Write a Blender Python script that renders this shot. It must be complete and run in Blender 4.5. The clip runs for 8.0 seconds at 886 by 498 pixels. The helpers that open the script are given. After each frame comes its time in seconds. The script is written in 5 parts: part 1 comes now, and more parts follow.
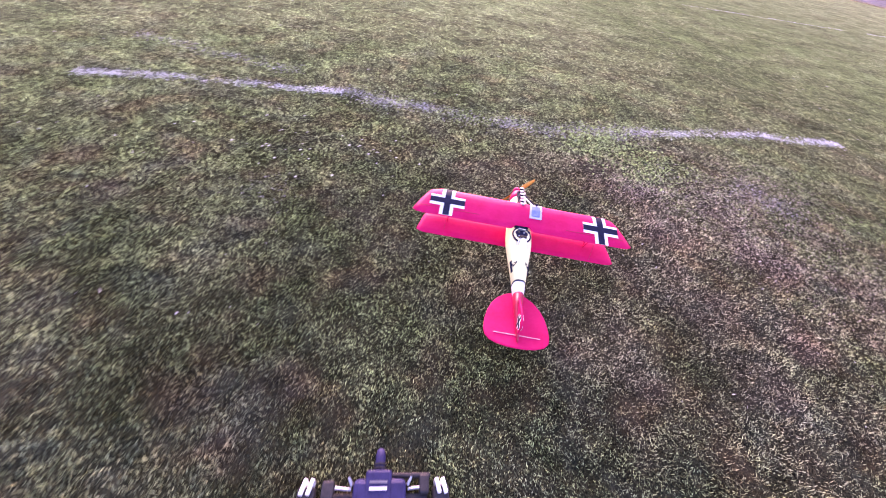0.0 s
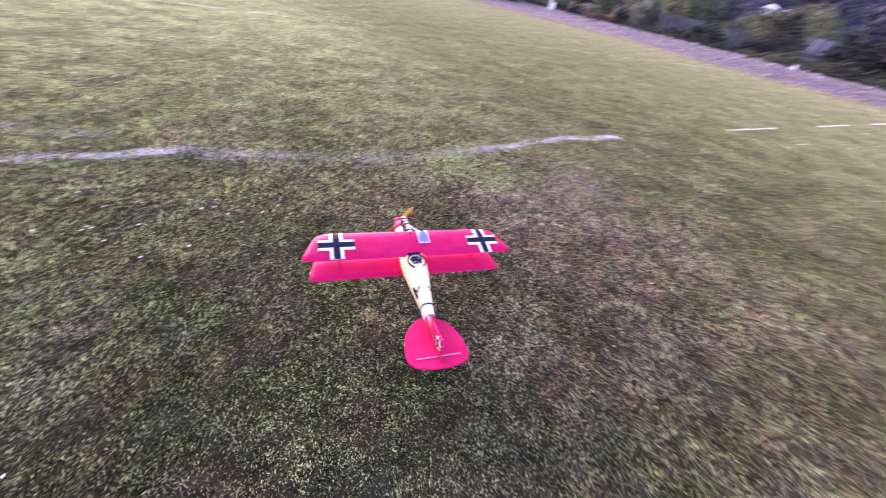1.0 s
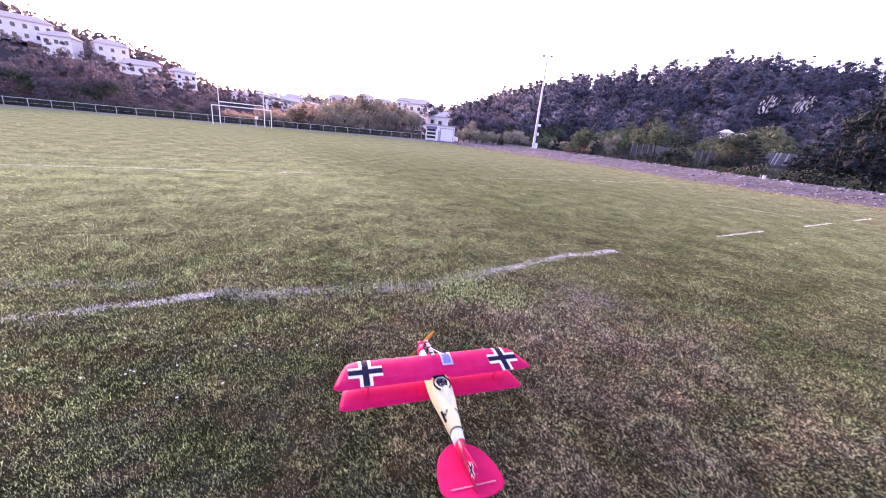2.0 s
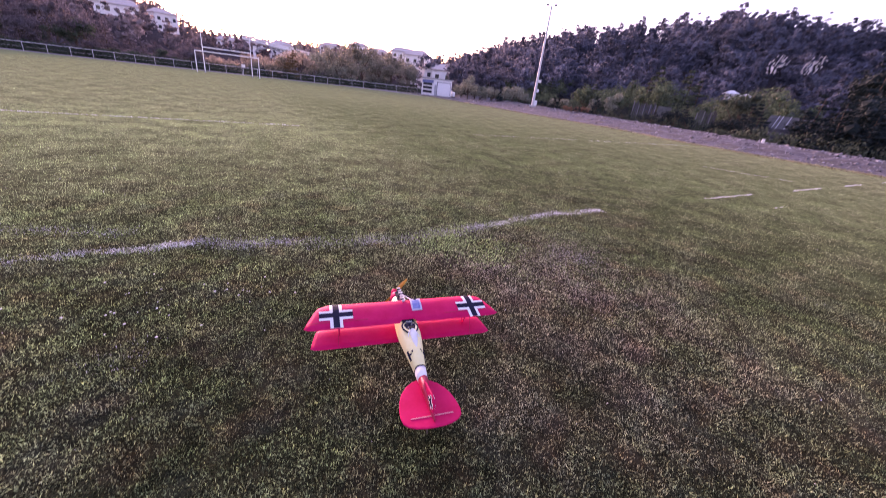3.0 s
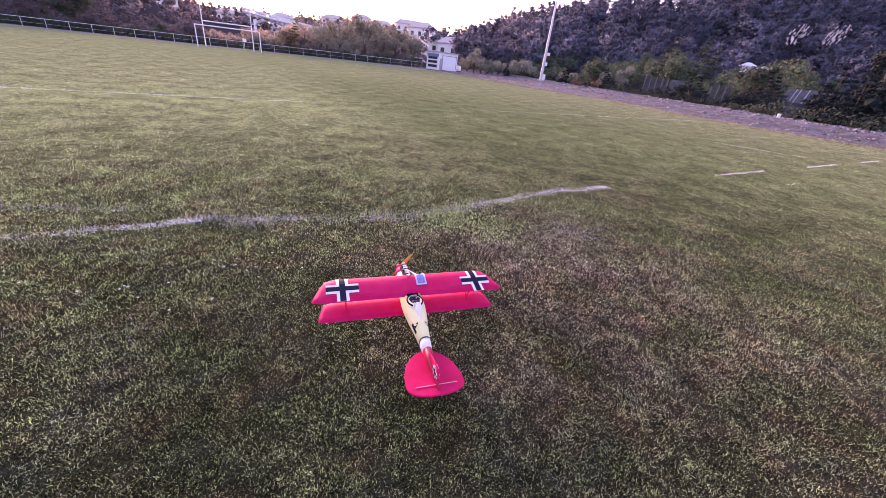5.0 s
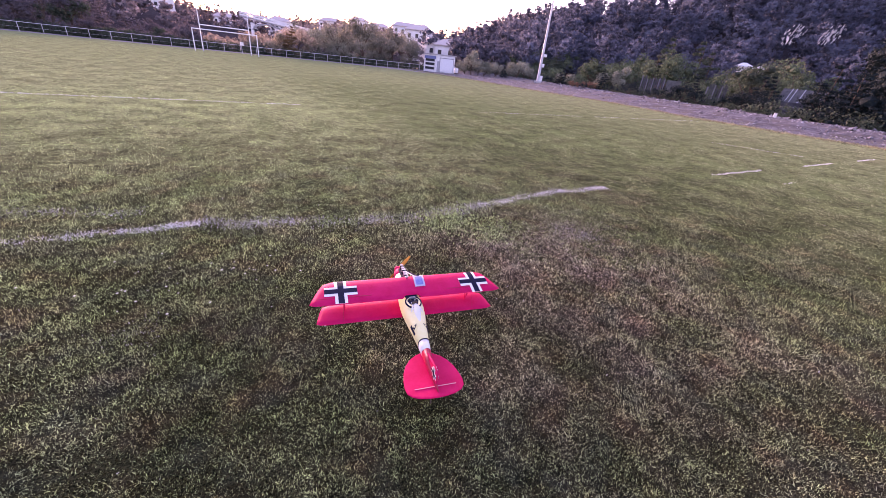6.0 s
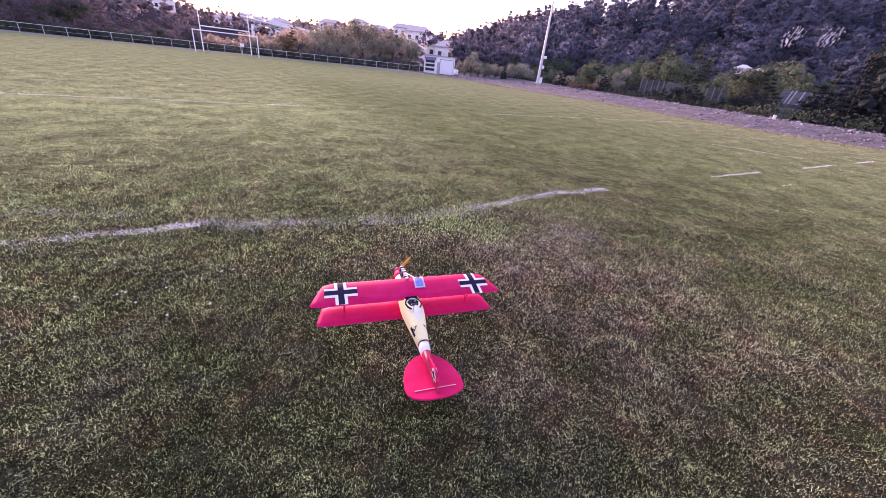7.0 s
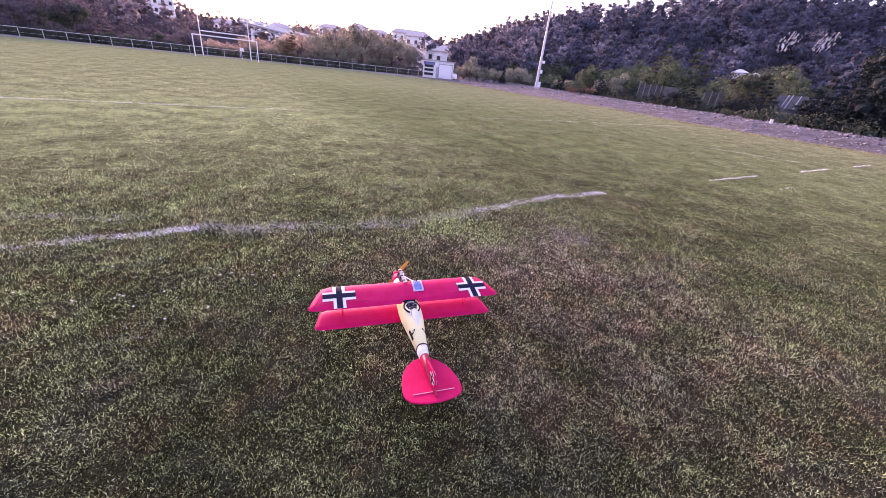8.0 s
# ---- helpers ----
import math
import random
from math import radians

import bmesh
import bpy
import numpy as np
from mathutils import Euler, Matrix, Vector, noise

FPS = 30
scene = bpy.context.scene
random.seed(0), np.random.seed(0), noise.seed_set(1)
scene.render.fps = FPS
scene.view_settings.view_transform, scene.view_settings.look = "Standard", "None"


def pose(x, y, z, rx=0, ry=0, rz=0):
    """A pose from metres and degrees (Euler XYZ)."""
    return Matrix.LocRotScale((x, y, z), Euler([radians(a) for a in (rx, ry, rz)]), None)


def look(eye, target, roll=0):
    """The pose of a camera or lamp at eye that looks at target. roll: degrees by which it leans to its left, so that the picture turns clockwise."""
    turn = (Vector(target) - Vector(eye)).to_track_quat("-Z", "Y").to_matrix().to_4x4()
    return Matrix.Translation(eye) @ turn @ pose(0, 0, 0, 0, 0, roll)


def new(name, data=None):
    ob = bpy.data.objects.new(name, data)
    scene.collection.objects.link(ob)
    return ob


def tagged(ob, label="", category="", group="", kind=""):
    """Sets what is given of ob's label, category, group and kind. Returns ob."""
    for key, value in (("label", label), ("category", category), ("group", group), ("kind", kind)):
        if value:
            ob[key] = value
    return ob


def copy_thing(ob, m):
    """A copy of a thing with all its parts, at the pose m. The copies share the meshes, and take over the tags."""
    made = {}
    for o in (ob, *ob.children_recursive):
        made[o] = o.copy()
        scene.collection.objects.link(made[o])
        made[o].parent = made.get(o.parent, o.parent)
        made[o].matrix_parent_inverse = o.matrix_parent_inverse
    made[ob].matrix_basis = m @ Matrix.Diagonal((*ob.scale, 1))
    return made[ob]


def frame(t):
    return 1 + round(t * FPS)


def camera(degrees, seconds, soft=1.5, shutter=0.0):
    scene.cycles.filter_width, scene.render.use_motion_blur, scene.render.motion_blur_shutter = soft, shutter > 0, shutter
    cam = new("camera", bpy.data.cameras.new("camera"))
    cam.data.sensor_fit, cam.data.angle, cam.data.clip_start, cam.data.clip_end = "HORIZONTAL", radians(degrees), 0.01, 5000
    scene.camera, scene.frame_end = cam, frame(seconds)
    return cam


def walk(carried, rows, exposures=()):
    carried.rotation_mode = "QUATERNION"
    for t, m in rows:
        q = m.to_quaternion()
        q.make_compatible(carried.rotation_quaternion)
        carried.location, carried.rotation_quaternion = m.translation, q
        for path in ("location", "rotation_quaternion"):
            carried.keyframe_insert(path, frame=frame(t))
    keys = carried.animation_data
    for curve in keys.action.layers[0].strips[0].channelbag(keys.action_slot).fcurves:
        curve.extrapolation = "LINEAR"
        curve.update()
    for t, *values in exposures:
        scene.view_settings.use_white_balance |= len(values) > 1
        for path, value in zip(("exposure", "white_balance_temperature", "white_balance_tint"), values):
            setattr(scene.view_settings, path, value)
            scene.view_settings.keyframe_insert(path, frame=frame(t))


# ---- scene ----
PATH = [
    (0, (0.146, 0.125, 1.601), (0.4778, 1.5287, 0.2158), 11.09),
    (0.3, (0.149, 0.194, 1.59), (0.5606, 1.5836, 0.2115), 10.70),
    (0.5, (0.144, 0.205, 1.604), (0.6452, 1.5759, 0.2366), 10.81),
    (0.7, (0.121, 0.189, 1.607), (0.8079, 1.5755, 0.3397), 10.28),
    (1, (0.036, 0.142, 1.62), (0.9957, 1.4531, 0.4543), 11.67),
    (1.2, (-0.047, 0.12, 1.631), (1.0205, 1.3807, 0.5037), 12.82),
    (1.4, (-0.091, 0.108, 1.662), (1.0405, 1.3708, 0.6005), 12.56),
    (1.5, (-0.102, 0.094, 1.684), (1.0083, 1.5054, 0.8044), 8.73),
    (1.6, (-0.123, 0.088, 1.703), (0.9191, 1.6613, 1.0415), 5.66),
    (1.7, (-0.132, 0.076, 1.718), (0.8605, 1.7118, 1.136), 5.37),
    (2.8, (-0.014, -0.095, 1.686), (1.001, 1.4587, 0.94), 6.83),
    (3, (-0.005, -0.104, 1.678), (0.9953, 1.4343, 0.8825), 7.02),
    (3.2, (0.002, -0.103, 1.665), (0.9951, 1.4169, 0.826), 7.14),
    (3.5, (-0.006, -0.111, 1.667), (0.9745, 1.3849, 0.7721), 7.50),
    (4, (-0.009, -0.12, 1.672), (0.9728, 1.3844, 0.7924), 6.94),
    (4.5, (-0.012, -0.127, 1.667), (0.948, 1.3772, 0.7633), 7.02),
    (6, (-0.007, -0.136, 1.665), (0.96, 1.3701, 0.7719), 6.42),
    (6.5, (-0.009, -0.135, 1.666), (0.9581, 1.3734, 0.7766), 6.60),
    (7, (-0.01, -0.136, 1.668), (0.9591, 1.3723, 0.7804), 6.51),
    (7.5, (-0.009, -0.136, 1.668), (0.9659, 1.3716, 0.7865), 6.75),
    (8, (-0.008, -0.141, 1.668), (0.9681, 1.3727, 0.799), 6.50),
]
cam = camera(100.4, 8.0, soft=0.4, shutter=0.8)
walk(cam, [(t, look(eye, target, roll)) for t, eye, target, roll in PATH],
     [(t, 2.6 + e, warm, tint) for t, e, warm, tint in (
         (0.0, 0.84, 6850, 82), (0.5, 0.78, 6960, 79), (1.0, 0.75, 6900, 78), (1.5, 0.68, 6800, 78), (1.7, 0.62, 6850, 78), (2.8, 0.0, 7100, 80), (3.2, -0.2, 7150, 85),
         (3.5, -0.12, 7150, 86), (4.0, 0.06, 7150, 84), (5.0, 0.1, 7150, 80), (8.0, 0.2, 7130, 79))])

# ---- light ----
SUN_AZ, SUN_EL = radians(3.0), radians(7.0)
world = bpy.data.worlds.new("world")
scene.world = world
world.use_nodes = True
wn = world.node_tree
sky = wn.nodes.new("ShaderNodeTexSky")
sky.sky_type = "NISHITA"
sky.sun_disc = False
sky.sun_elevation, sky.sun_rotation = SUN_EL, SUN_AZ
sky.air_density, sky.dust_density, sky.ozone_density = 1.0, 2.0, 2.0
wn.links.new(sky.outputs["Color"], wn.nodes["Background"].inputs["Color"])
wn.nodes["Background"].inputs["Strength"].default_value = 0.15
sun = new("sun", bpy.data.lights.new("sun", "SUN"))
sun.data.energy, sun.data.angle, sun.data.color = 1.5, radians(14), (1.0, 0.86, 0.73)
sun.matrix_world = look((math.sin(SUN_AZ) * math.cos(SUN_EL) * 90, math.cos(SUN_AZ) * math.cos(SUN_EL) * 90, math.sin(SUN_EL) * 90), (0, 0, 0))


# ---- materials ----
def material(name, low, high, scale=8.0, rough=0.8, bump=0.0, fine=6.0, metal=0.0, tone=None, spread=0.0, sheen=0.0, thin=0.0, third=None, third_scale=0.4, spec=0.3):
    """Two colours mixed by noise at two scales; tone: a mesh attribute that shifts the value; third: patches of a third colour."""
    m = bpy.data.materials.new(name)
    m.use_nodes = True
    nt = m.node_tree
    N, L = nt.nodes.new, nt.links.new
    b = nt.nodes["Principled BSDF"]
    co = N("ShaderNodeNewGeometry") if tone else N("ShaderNodeTexCoord")
    out = co.outputs["Position"] if tone else co.outputs["Object"]
    n1, n2 = N("ShaderNodeTexNoise"), N("ShaderNodeTexNoise")
    n1.inputs["Scale"].default_value, n1.inputs["Detail"].default_value = scale, 5
    n2.inputs["Scale"].default_value, n2.inputs["Detail"].default_value = scale * fine, 3
    for n in (n1, n2):
        L(out, n.inputs["Vector"])
    add = N("ShaderNodeMath")
    add.operation = "MULTIPLY_ADD"
    L(n2.outputs["Fac"], add.inputs[0])
    add.inputs[1].default_value = 0.5
    L(n1.outputs["Fac"], add.inputs[2])
    ramp = N("ShaderNodeMapRange")
    ramp.inputs["From Min"].default_value, ramp.inputs["From Max"].default_value = 0.5, 1.0
    L(add.outputs[0], ramp.inputs["Value"])
    mix = N("ShaderNodeMix")
    mix.data_type = "RGBA"
    L(ramp.outputs[0], mix.inputs["Factor"])
    mix.inputs[6].default_value, mix.inputs[7].default_value = (*low, 1), (*high, 1)
    col = mix.outputs[2]
    if third:
        n3, r3, m3 = N("ShaderNodeTexNoise"), N("ShaderNodeMapRange"), N("ShaderNodeMix")
        n3.inputs["Scale"].default_value, n3.inputs["Detail"].default_value = third_scale, 4
        L(out, n3.inputs["Vector"])
        r3.inputs["From Min"].default_value, r3.inputs["From Max"].default_value = 0.48, 0.66
        L(n3.outputs["Fac"], r3.inputs["Value"])
        m3.data_type = "RGBA"
        L(r3.outputs[0], m3.inputs["Factor"])
        L(col, m3.inputs[6])
        m3.inputs[7].default_value = (*third, 1)
        col = m3.outputs[2]
    if tone:
        at, ma, hs = N("ShaderNodeAttribute"), N("ShaderNodeMath"), N("ShaderNodeHueSaturation")
        at.attribute_name = tone
        ma.operation = "MULTIPLY_ADD"
        ma.inputs[1].default_value, ma.inputs[2].default_value = spread, 1 - spread / 2
        L(at.outputs["Fac"], ma.inputs[0])
        L(ma.outputs[0], hs.inputs["Value"])
        L(col, hs.inputs["Color"])
        col = hs.outputs["Color"]
    L(col, b.inputs["Base Color"])
    b.inputs["Roughness"].default_value, b.inputs["Metallic"].default_value = rough, metal
    b.inputs["Specular IOR Level"].default_value = spec
    b.inputs["Sheen Weight"].default_value = sheen
    if bump:
        bp = N("ShaderNodeBump")
        bp.inputs["Strength"].default_value, bp.inputs["Distance"].default_value = min(bump, 1.0), 0.02 * max(bump, 0.2)
        L(add.outputs[0], bp.inputs["Height"])
        L(bp.outputs["Normal"], b.inputs["Normal"])
    if thin:
        tr, ms = N("ShaderNodeBsdfTranslucent"), N("ShaderNodeMixShader")
        L(col, tr.inputs["Color"])
        ms.inputs[0].default_value = thin
        L(b.outputs[0], ms.inputs[1])
        L(tr.outputs[0], ms.inputs[2])
        L(ms.outputs[0], nt.nodes["Material Output"].inputs["Surface"])
    return m


def shifted(N, L, pos, d):
    """The same places, moved, so that another noise falls elsewhere."""
    v = N("ShaderNodeVectorMath")
    v.operation = "ADD"
    v.inputs[1].default_value = (31.7 + d, d - 12.3, 5.1)
    L(pos, v.inputs[0])
    return v.outputs[0]


def dist_noise(N, L, pos, value):
    """A distance with an uneven edge."""
    n, ma = N("ShaderNodeTexNoise"), N("ShaderNodeMath")
    n.inputs["Scale"].default_value, n.inputs["Detail"].default_value = 3.0, 4
    L(pos, n.inputs["Vector"])
    ma.operation = "MULTIPLY_ADD"
    L(n.outputs["Fac"], ma.inputs[0])
    ma.inputs[1].default_value = 0.7
    L(value, ma.inputs[2])
    return ma.outputs[0]


def turf_material(name, dry_low, dry_high, green_low, green_high, soil, tone=None, thin=0.0):
    """Worn sports turf: green and dry colours by patches, more dry and bare where play has worn the field."""
    m = bpy.data.materials.new(name)
    m.use_nodes = True
    nt = m.node_tree
    N, L = nt.nodes.new, nt.links.new
    b = nt.nodes["Principled BSDF"]
    pos = N("ShaderNodeNewGeometry").outputs["Position"]

    def noise_at(scale, detail=4, low=0.35, high=0.65):
        n, r = N("ShaderNodeTexNoise"), N("ShaderNodeMapRange")
        n.inputs["Scale"].default_value, n.inputs["Detail"].default_value = scale, detail
        L(pos, n.inputs["Vector"])
        r.inputs["From Min"].default_value, r.inputs["From Max"].default_value = low, high
        L(n.outputs["Fac"], r.inputs["Value"])
        return r.outputs[0]

    def blend(f, c1, c2):
        x = N("ShaderNodeMix")
        x.data_type = "RGBA"
        L(f, x.inputs["Factor"])
        for k, c in ((6, c1), (7, c2)):
            if isinstance(c, tuple):
                x.inputs[k].default_value = (*c, 1)
            else:
                L(c, x.inputs[k])
        return x.outputs[2]

    def calc(op, p, q):
        x = N("ShaderNodeMath")
        x.operation = op
        x.use_clamp = op == "ADD"
        for k, c in ((0, p), (1, q)):
            if isinstance(c, float):
                x.inputs[k].default_value = c
            else:
                L(c, x.inputs[k])
        return x.outputs[0]

    grain = noise_at(60, 3)
    green = blend(grain, green_low, green_high)
    dry = blend(noise_at(45, 3), dry_low, dry_high)
    # the worn stretch round the start of play
    dist = N("ShaderNodeVectorMath")
    dist.operation = "DISTANCE"
    dist.inputs[1].default_value = (2.3, 1.7, 0)
    L(pos, dist.inputs[0])
    worn = N("ShaderNodeMapRange")
    worn.inputs["From Min"].default_value, worn.inputs["From Max"].default_value = 0.3, 2.3
    worn.inputs["To Min"].default_value, worn.inputs["To Max"].default_value = 0.85, 0.0
    L(dist.outputs["Value"], worn.inputs["Value"])
    patch = calc("MULTIPLY", noise_at(1.6, 5, 0.38, 0.62), 0.65)
    wide = calc("MULTIPLY", noise_at(0.16, 3, 0.45, 0.7), 0.07)
    f = calc("ADD", calc("ADD", calc("MULTIPLY", worn.outputs[0], 0.5), calc("MULTIPLY", patch, calc("ADD", worn.outputs[0], 0.38))), wide)
    # the grass grows lusher toward the far touchline, also darkened to imitate lens vignetting
    split = N("ShaderNodeSeparateXYZ")
    L(pos, split.inputs[0])
    lush_vignette = N("ShaderNodeMapRange")
    lush_vignette.inputs["From Min"].default_value, lush_vignette.inputs["From Max"].default_value = 2.4, 5.6
    lush_vignette.inputs["To Max"].default_value = 0.9
    L(split.outputs["X"], lush_vignette.inputs["Value"])
    near_side = N("ShaderNodeMapRange")
    near_side.inputs["From Min"].default_value, near_side.inputs["From Max"].default_value = 10.0, 32.0
    near_side.inputs["To Min"].default_value, near_side.inputs["To Max"].default_value = 1.0, 0.15
    L(split.outputs["Y"], near_side.inputs["Value"])
    green = blend(calc("MULTIPLY", lush_vignette.outputs[0], near_side.outputs[0]), green, blend(grain, (0.078, 0.118, 0.042), (0.155, 0.212, 0.084)))
    # and in two darker green patches with uneven edges
    for place in ((-0.75, 0.55, 0), (3.4, -0.45, 0)):
        close, thick = N("ShaderNodeVectorMath"), N("ShaderNodeMapRange")
        close.operation = "DISTANCE"
        close.inputs[1].default_value = place
        L(pos, close.inputs[0])
        thick.inputs["From Min"].default_value, thick.inputs["From Max"].default_value = 0.5, 1.55
        thick.inputs["To Min"].default_value, thick.inputs["To Max"].default_value = 0.8, 0.0
        L(dist_noise(N, L, pos, close.outputs["Value"]), thick.inputs["Value"])
        green = blend(thick.outputs[0], green, blend(grain, (0.07, 0.11, 0.046), (0.142, 0.198, 0.088)))
    # and turns yellower and paler beside it
    pale = N("ShaderNodeMapRange")
    pale.inputs["From Min"].default_value, pale.inputs["From Max"].default_value = 10.0, 30.0
    L(split.outputs["X"], pale.inputs["Value"])
    green = blend(pale.outputs[0], green, blend(grain, (0.195, 0.235, 0.1), (0.315, 0.36, 0.17)))
    col = blend(f, green, dry)
    reach = N("ShaderNodeVectorMath")
    reach.operation = "LENGTH"
    L(pos, reach.inputs[0])
    near_play = N("ShaderNodeMapRange")
    near_play.inputs["From Min"].default_value, near_play.inputs["From Max"].default_value = 3.5, 9.0
    near_play.inputs["To Min"].default_value, near_play.inputs["To Max"].default_value = 1.0, 0.12
    L(reach.outputs["Value"], near_play.inputs["Value"])
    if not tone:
        # thatch shows between the blades on the near half of the field, darkened like shaded gaps
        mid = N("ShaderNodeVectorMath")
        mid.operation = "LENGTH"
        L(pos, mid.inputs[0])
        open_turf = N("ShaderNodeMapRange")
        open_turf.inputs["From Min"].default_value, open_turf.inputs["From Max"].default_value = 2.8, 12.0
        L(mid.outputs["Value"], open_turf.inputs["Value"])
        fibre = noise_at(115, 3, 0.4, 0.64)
        thatch_shade = blend(f, blend(fibre, (0.006, 0.007, 0.003), (0.062, 0.07, 0.03)), blend(fibre, (0.007, 0.006, 0.004), (0.075, 0.067, 0.04)))
        col = blend(open_turf.outputs[0], thatch_shade, col)
    if not tone:
        # woodland floor on the hills
        wood = N("ShaderNodeMapRange")
        wood.inputs["From Min"].default_value, wood.inputs["From Max"].default_value = 84.0, 96.0
        L(mid.outputs["Value"], wood.inputs["Value"])
        col = blend(wood.outputs[0], col, (0.06, 0.053, 0.055))
    # patches of rusty, violet-grey, teal and yellowish growth, each with its own noise
    for k, (scale, low, high, amount, tint) in enumerate((
            (3.1, 0.51, 0.66, 0.46, (0.27, 0.185, 0.1)), (2.4, 0.54, 0.69, 0.3, (0.21, 0.188, 0.16)),
            (3.7, 0.52, 0.68, 0.5, (0.14, 0.19, 0.125)), (4.6, 0.55, 0.7, 0.32, (0.25, 0.25, 0.13)))):
        spot = noise_at(scale, 5, low, high)
        L(shifted(N, L, pos, 11.3 * k), spot.node.inputs["Value"].links[0].from_node.inputs["Vector"])
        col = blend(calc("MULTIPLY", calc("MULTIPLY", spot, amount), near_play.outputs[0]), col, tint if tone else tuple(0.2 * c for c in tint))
    # uneven growth: mottled lighter and darker, some of it brownish
    hue = N("ShaderNodeHueSaturation")
    lift = N("ShaderNodeMapRange")
    lift.inputs["To Min"].default_value, lift.inputs["To Max"].default_value = 0.74, 1.22
    L(noise_at(1.5, 6, 0.34, 0.66), lift.inputs["Value"])
    L(lift.outputs[0], hue.inputs["Value"])
    L(blend(calc("MULTIPLY", noise_at(0.42, 5, 0.5, 0.68), 0.09), col, (0.3, 0.24, 0.16) if tone else (0.24, 0.19, 0.12)), hue.inputs["Color"])
    col = hue.outputs["Color"]
    if not tone:
        # tufts and hollows: lit tops and shaded dips put into the colour
        tuft, scale_v = N("ShaderNodeHueSaturation"), N("ShaderNodeMapRange")
        scale_v.inputs["To Min"].default_value, scale_v.inputs["To Max"].default_value = 0.6, 1.26
        L(noise_at(9.0, 10, 0.37, 0.62), scale_v.inputs["Value"])
        L(scale_v.outputs[0], tuft.inputs["Value"])
        L(col, tuft.inputs["Color"])
        col = tuft.outputs["Color"]
    bare = calc("MULTIPLY", noise_at(3.3, 5, 0.55, 0.72), calc("ADD", worn.outputs[0], 0.1))
    col = blend(bare, col, soil)
    if tone:
        at, ma, hs = N("ShaderNodeAttribute"), N("ShaderNodeMath"), N("ShaderNodeHueSaturation")
        at.attribute_name = tone
        ma.operation = "MULTIPLY_ADD"
        ma.inputs[1].default_value, ma.inputs[2].default_value = 2.0, 0.08
        L(at.outputs["Fac"], ma.inputs[0])
        L(ma.outputs[0], hs.inputs["Value"])
        L(col, hs.inputs["Color"])
        col = hs.outputs["Color"]
    else:
        bp, n = N("ShaderNodeBump"), N("ShaderNodeTexNoise")
        n.inputs["Scale"].default_value, n.inputs["Detail"].default_value = 28, 8
        L(pos, n.inputs["Vector"])
        bp.inputs["Strength"].default_value, bp.inputs["Distance"].default_value = 0.6, 0.03
        L(n.outputs["Fac"], bp.inputs["Height"])
        L(bp.outputs["Normal"], b.inputs["Normal"])
    L(col, b.inputs["Base Color"])
    b.inputs["Roughness"].default_value, b.inputs["Specular IOR Level"].default_value = 1.0, 0.1 if tone else 0.0
    if thin:
        tr, ms = N("ShaderNodeBsdfTranslucent"), N("ShaderNodeMixShader")
        L(col, tr.inputs["Color"])
        ms.inputs[0].default_value = thin
        L(b.outputs[0], ms.inputs[1])
        L(tr.outputs[0], ms.inputs[2])
        L(ms.outputs[0], nt.nodes["Material Output"].inputs["Surface"])
    return m


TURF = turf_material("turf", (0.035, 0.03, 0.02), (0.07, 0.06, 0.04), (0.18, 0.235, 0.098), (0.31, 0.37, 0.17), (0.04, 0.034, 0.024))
BLADE = turf_material("grass_blade", (0.22, 0.202, 0.135), (0.415, 0.388, 0.262), (0.138, 0.215, 0.08), (0.285, 0.415, 0.165), (0.22, 0.19, 0.13), tone="tone", thin=0.28)
CLOVER = material("clover_leaf", (0.15, 0.24, 0.08), (0.3, 0.42, 0.17), 30, 0.8, tone="tone", spread=1.5, thin=0.25)
BLEACHED = material("bleached_grass", (0.38, 0.335, 0.27), (0.58, 0.52, 0.44), 3, 0.9, tone="tone", spread=1.1, thin=0.2)
STRAW = material("bleached_straw", (0.3, 0.25, 0.13), (0.46, 0.39, 0.22), 3, 0.9, tone="tone", spread=0.7, thin=0.2)
LIME = material("line_chalk", (0.7, 0.71, 0.69), (0.88, 0.89, 0.86), 20, 0.9, tone="tone", spread=0.7)
FADED = material("faded_chalk", (0.42, 0.415, 0.425), (0.63, 0.62, 0.635), 20, 0.9, tone="tone", spread=0.8)
GRAVEL = material("gravel", (0.022, 0.021, 0.024), (0.165, 0.158, 0.166), 1.9, 0.95, 1.0, 5, third=(0.075, 0.066, 0.05), third_scale=0.6)
PATH_GRAVEL = material("path_gravel", (0.13, 0.12, 0.125), (0.27, 0.25, 0.255), 4.0, 0.95, 0.6, 5, third=(0.2, 0.17, 0.12), third_scale=0.5)
STONE = material("loose_stone", (0.09, 0.086, 0.09), (0.33, 0.32, 0.325), 3, 0.9, tone="tone", spread=1.5)
PINK = material("red_film", (0.64, 0.01, 0.078), (0.72, 0.018, 0.108), 12, 0.65, 0.06, spec=0.1)
RED = material("dark_red_paint", (0.42, 0.005, 0.035), (0.52, 0.01, 0.05), 14, 0.45, 0.05, spec=0.5)
CREAM = material("cream_wood", (0.89, 0.77, 0.35), (0.94, 0.85, 0.48), 9, 0.5, 0.05, spec=0.4)
WHITE = material("white_paint", (0.72, 0.71, 0.68), (0.82, 0.82, 0.8), 6, 0.5, 0.05)
BLACK = material("black_marking", (0.004, 0.006, 0.02), (0.01, 0.015, 0.04), 30, 0.75, spec=0.12)
STEEL = material("grey_radiator", (0.1, 0.16, 0.38), (0.16, 0.24, 0.5), 60, 0.5, 0.3)
CHROME = material("bare_metal", (0.4, 0.4, 0.42), (0.6, 0.6, 0.6), 40, 0.3, metal=0.9)
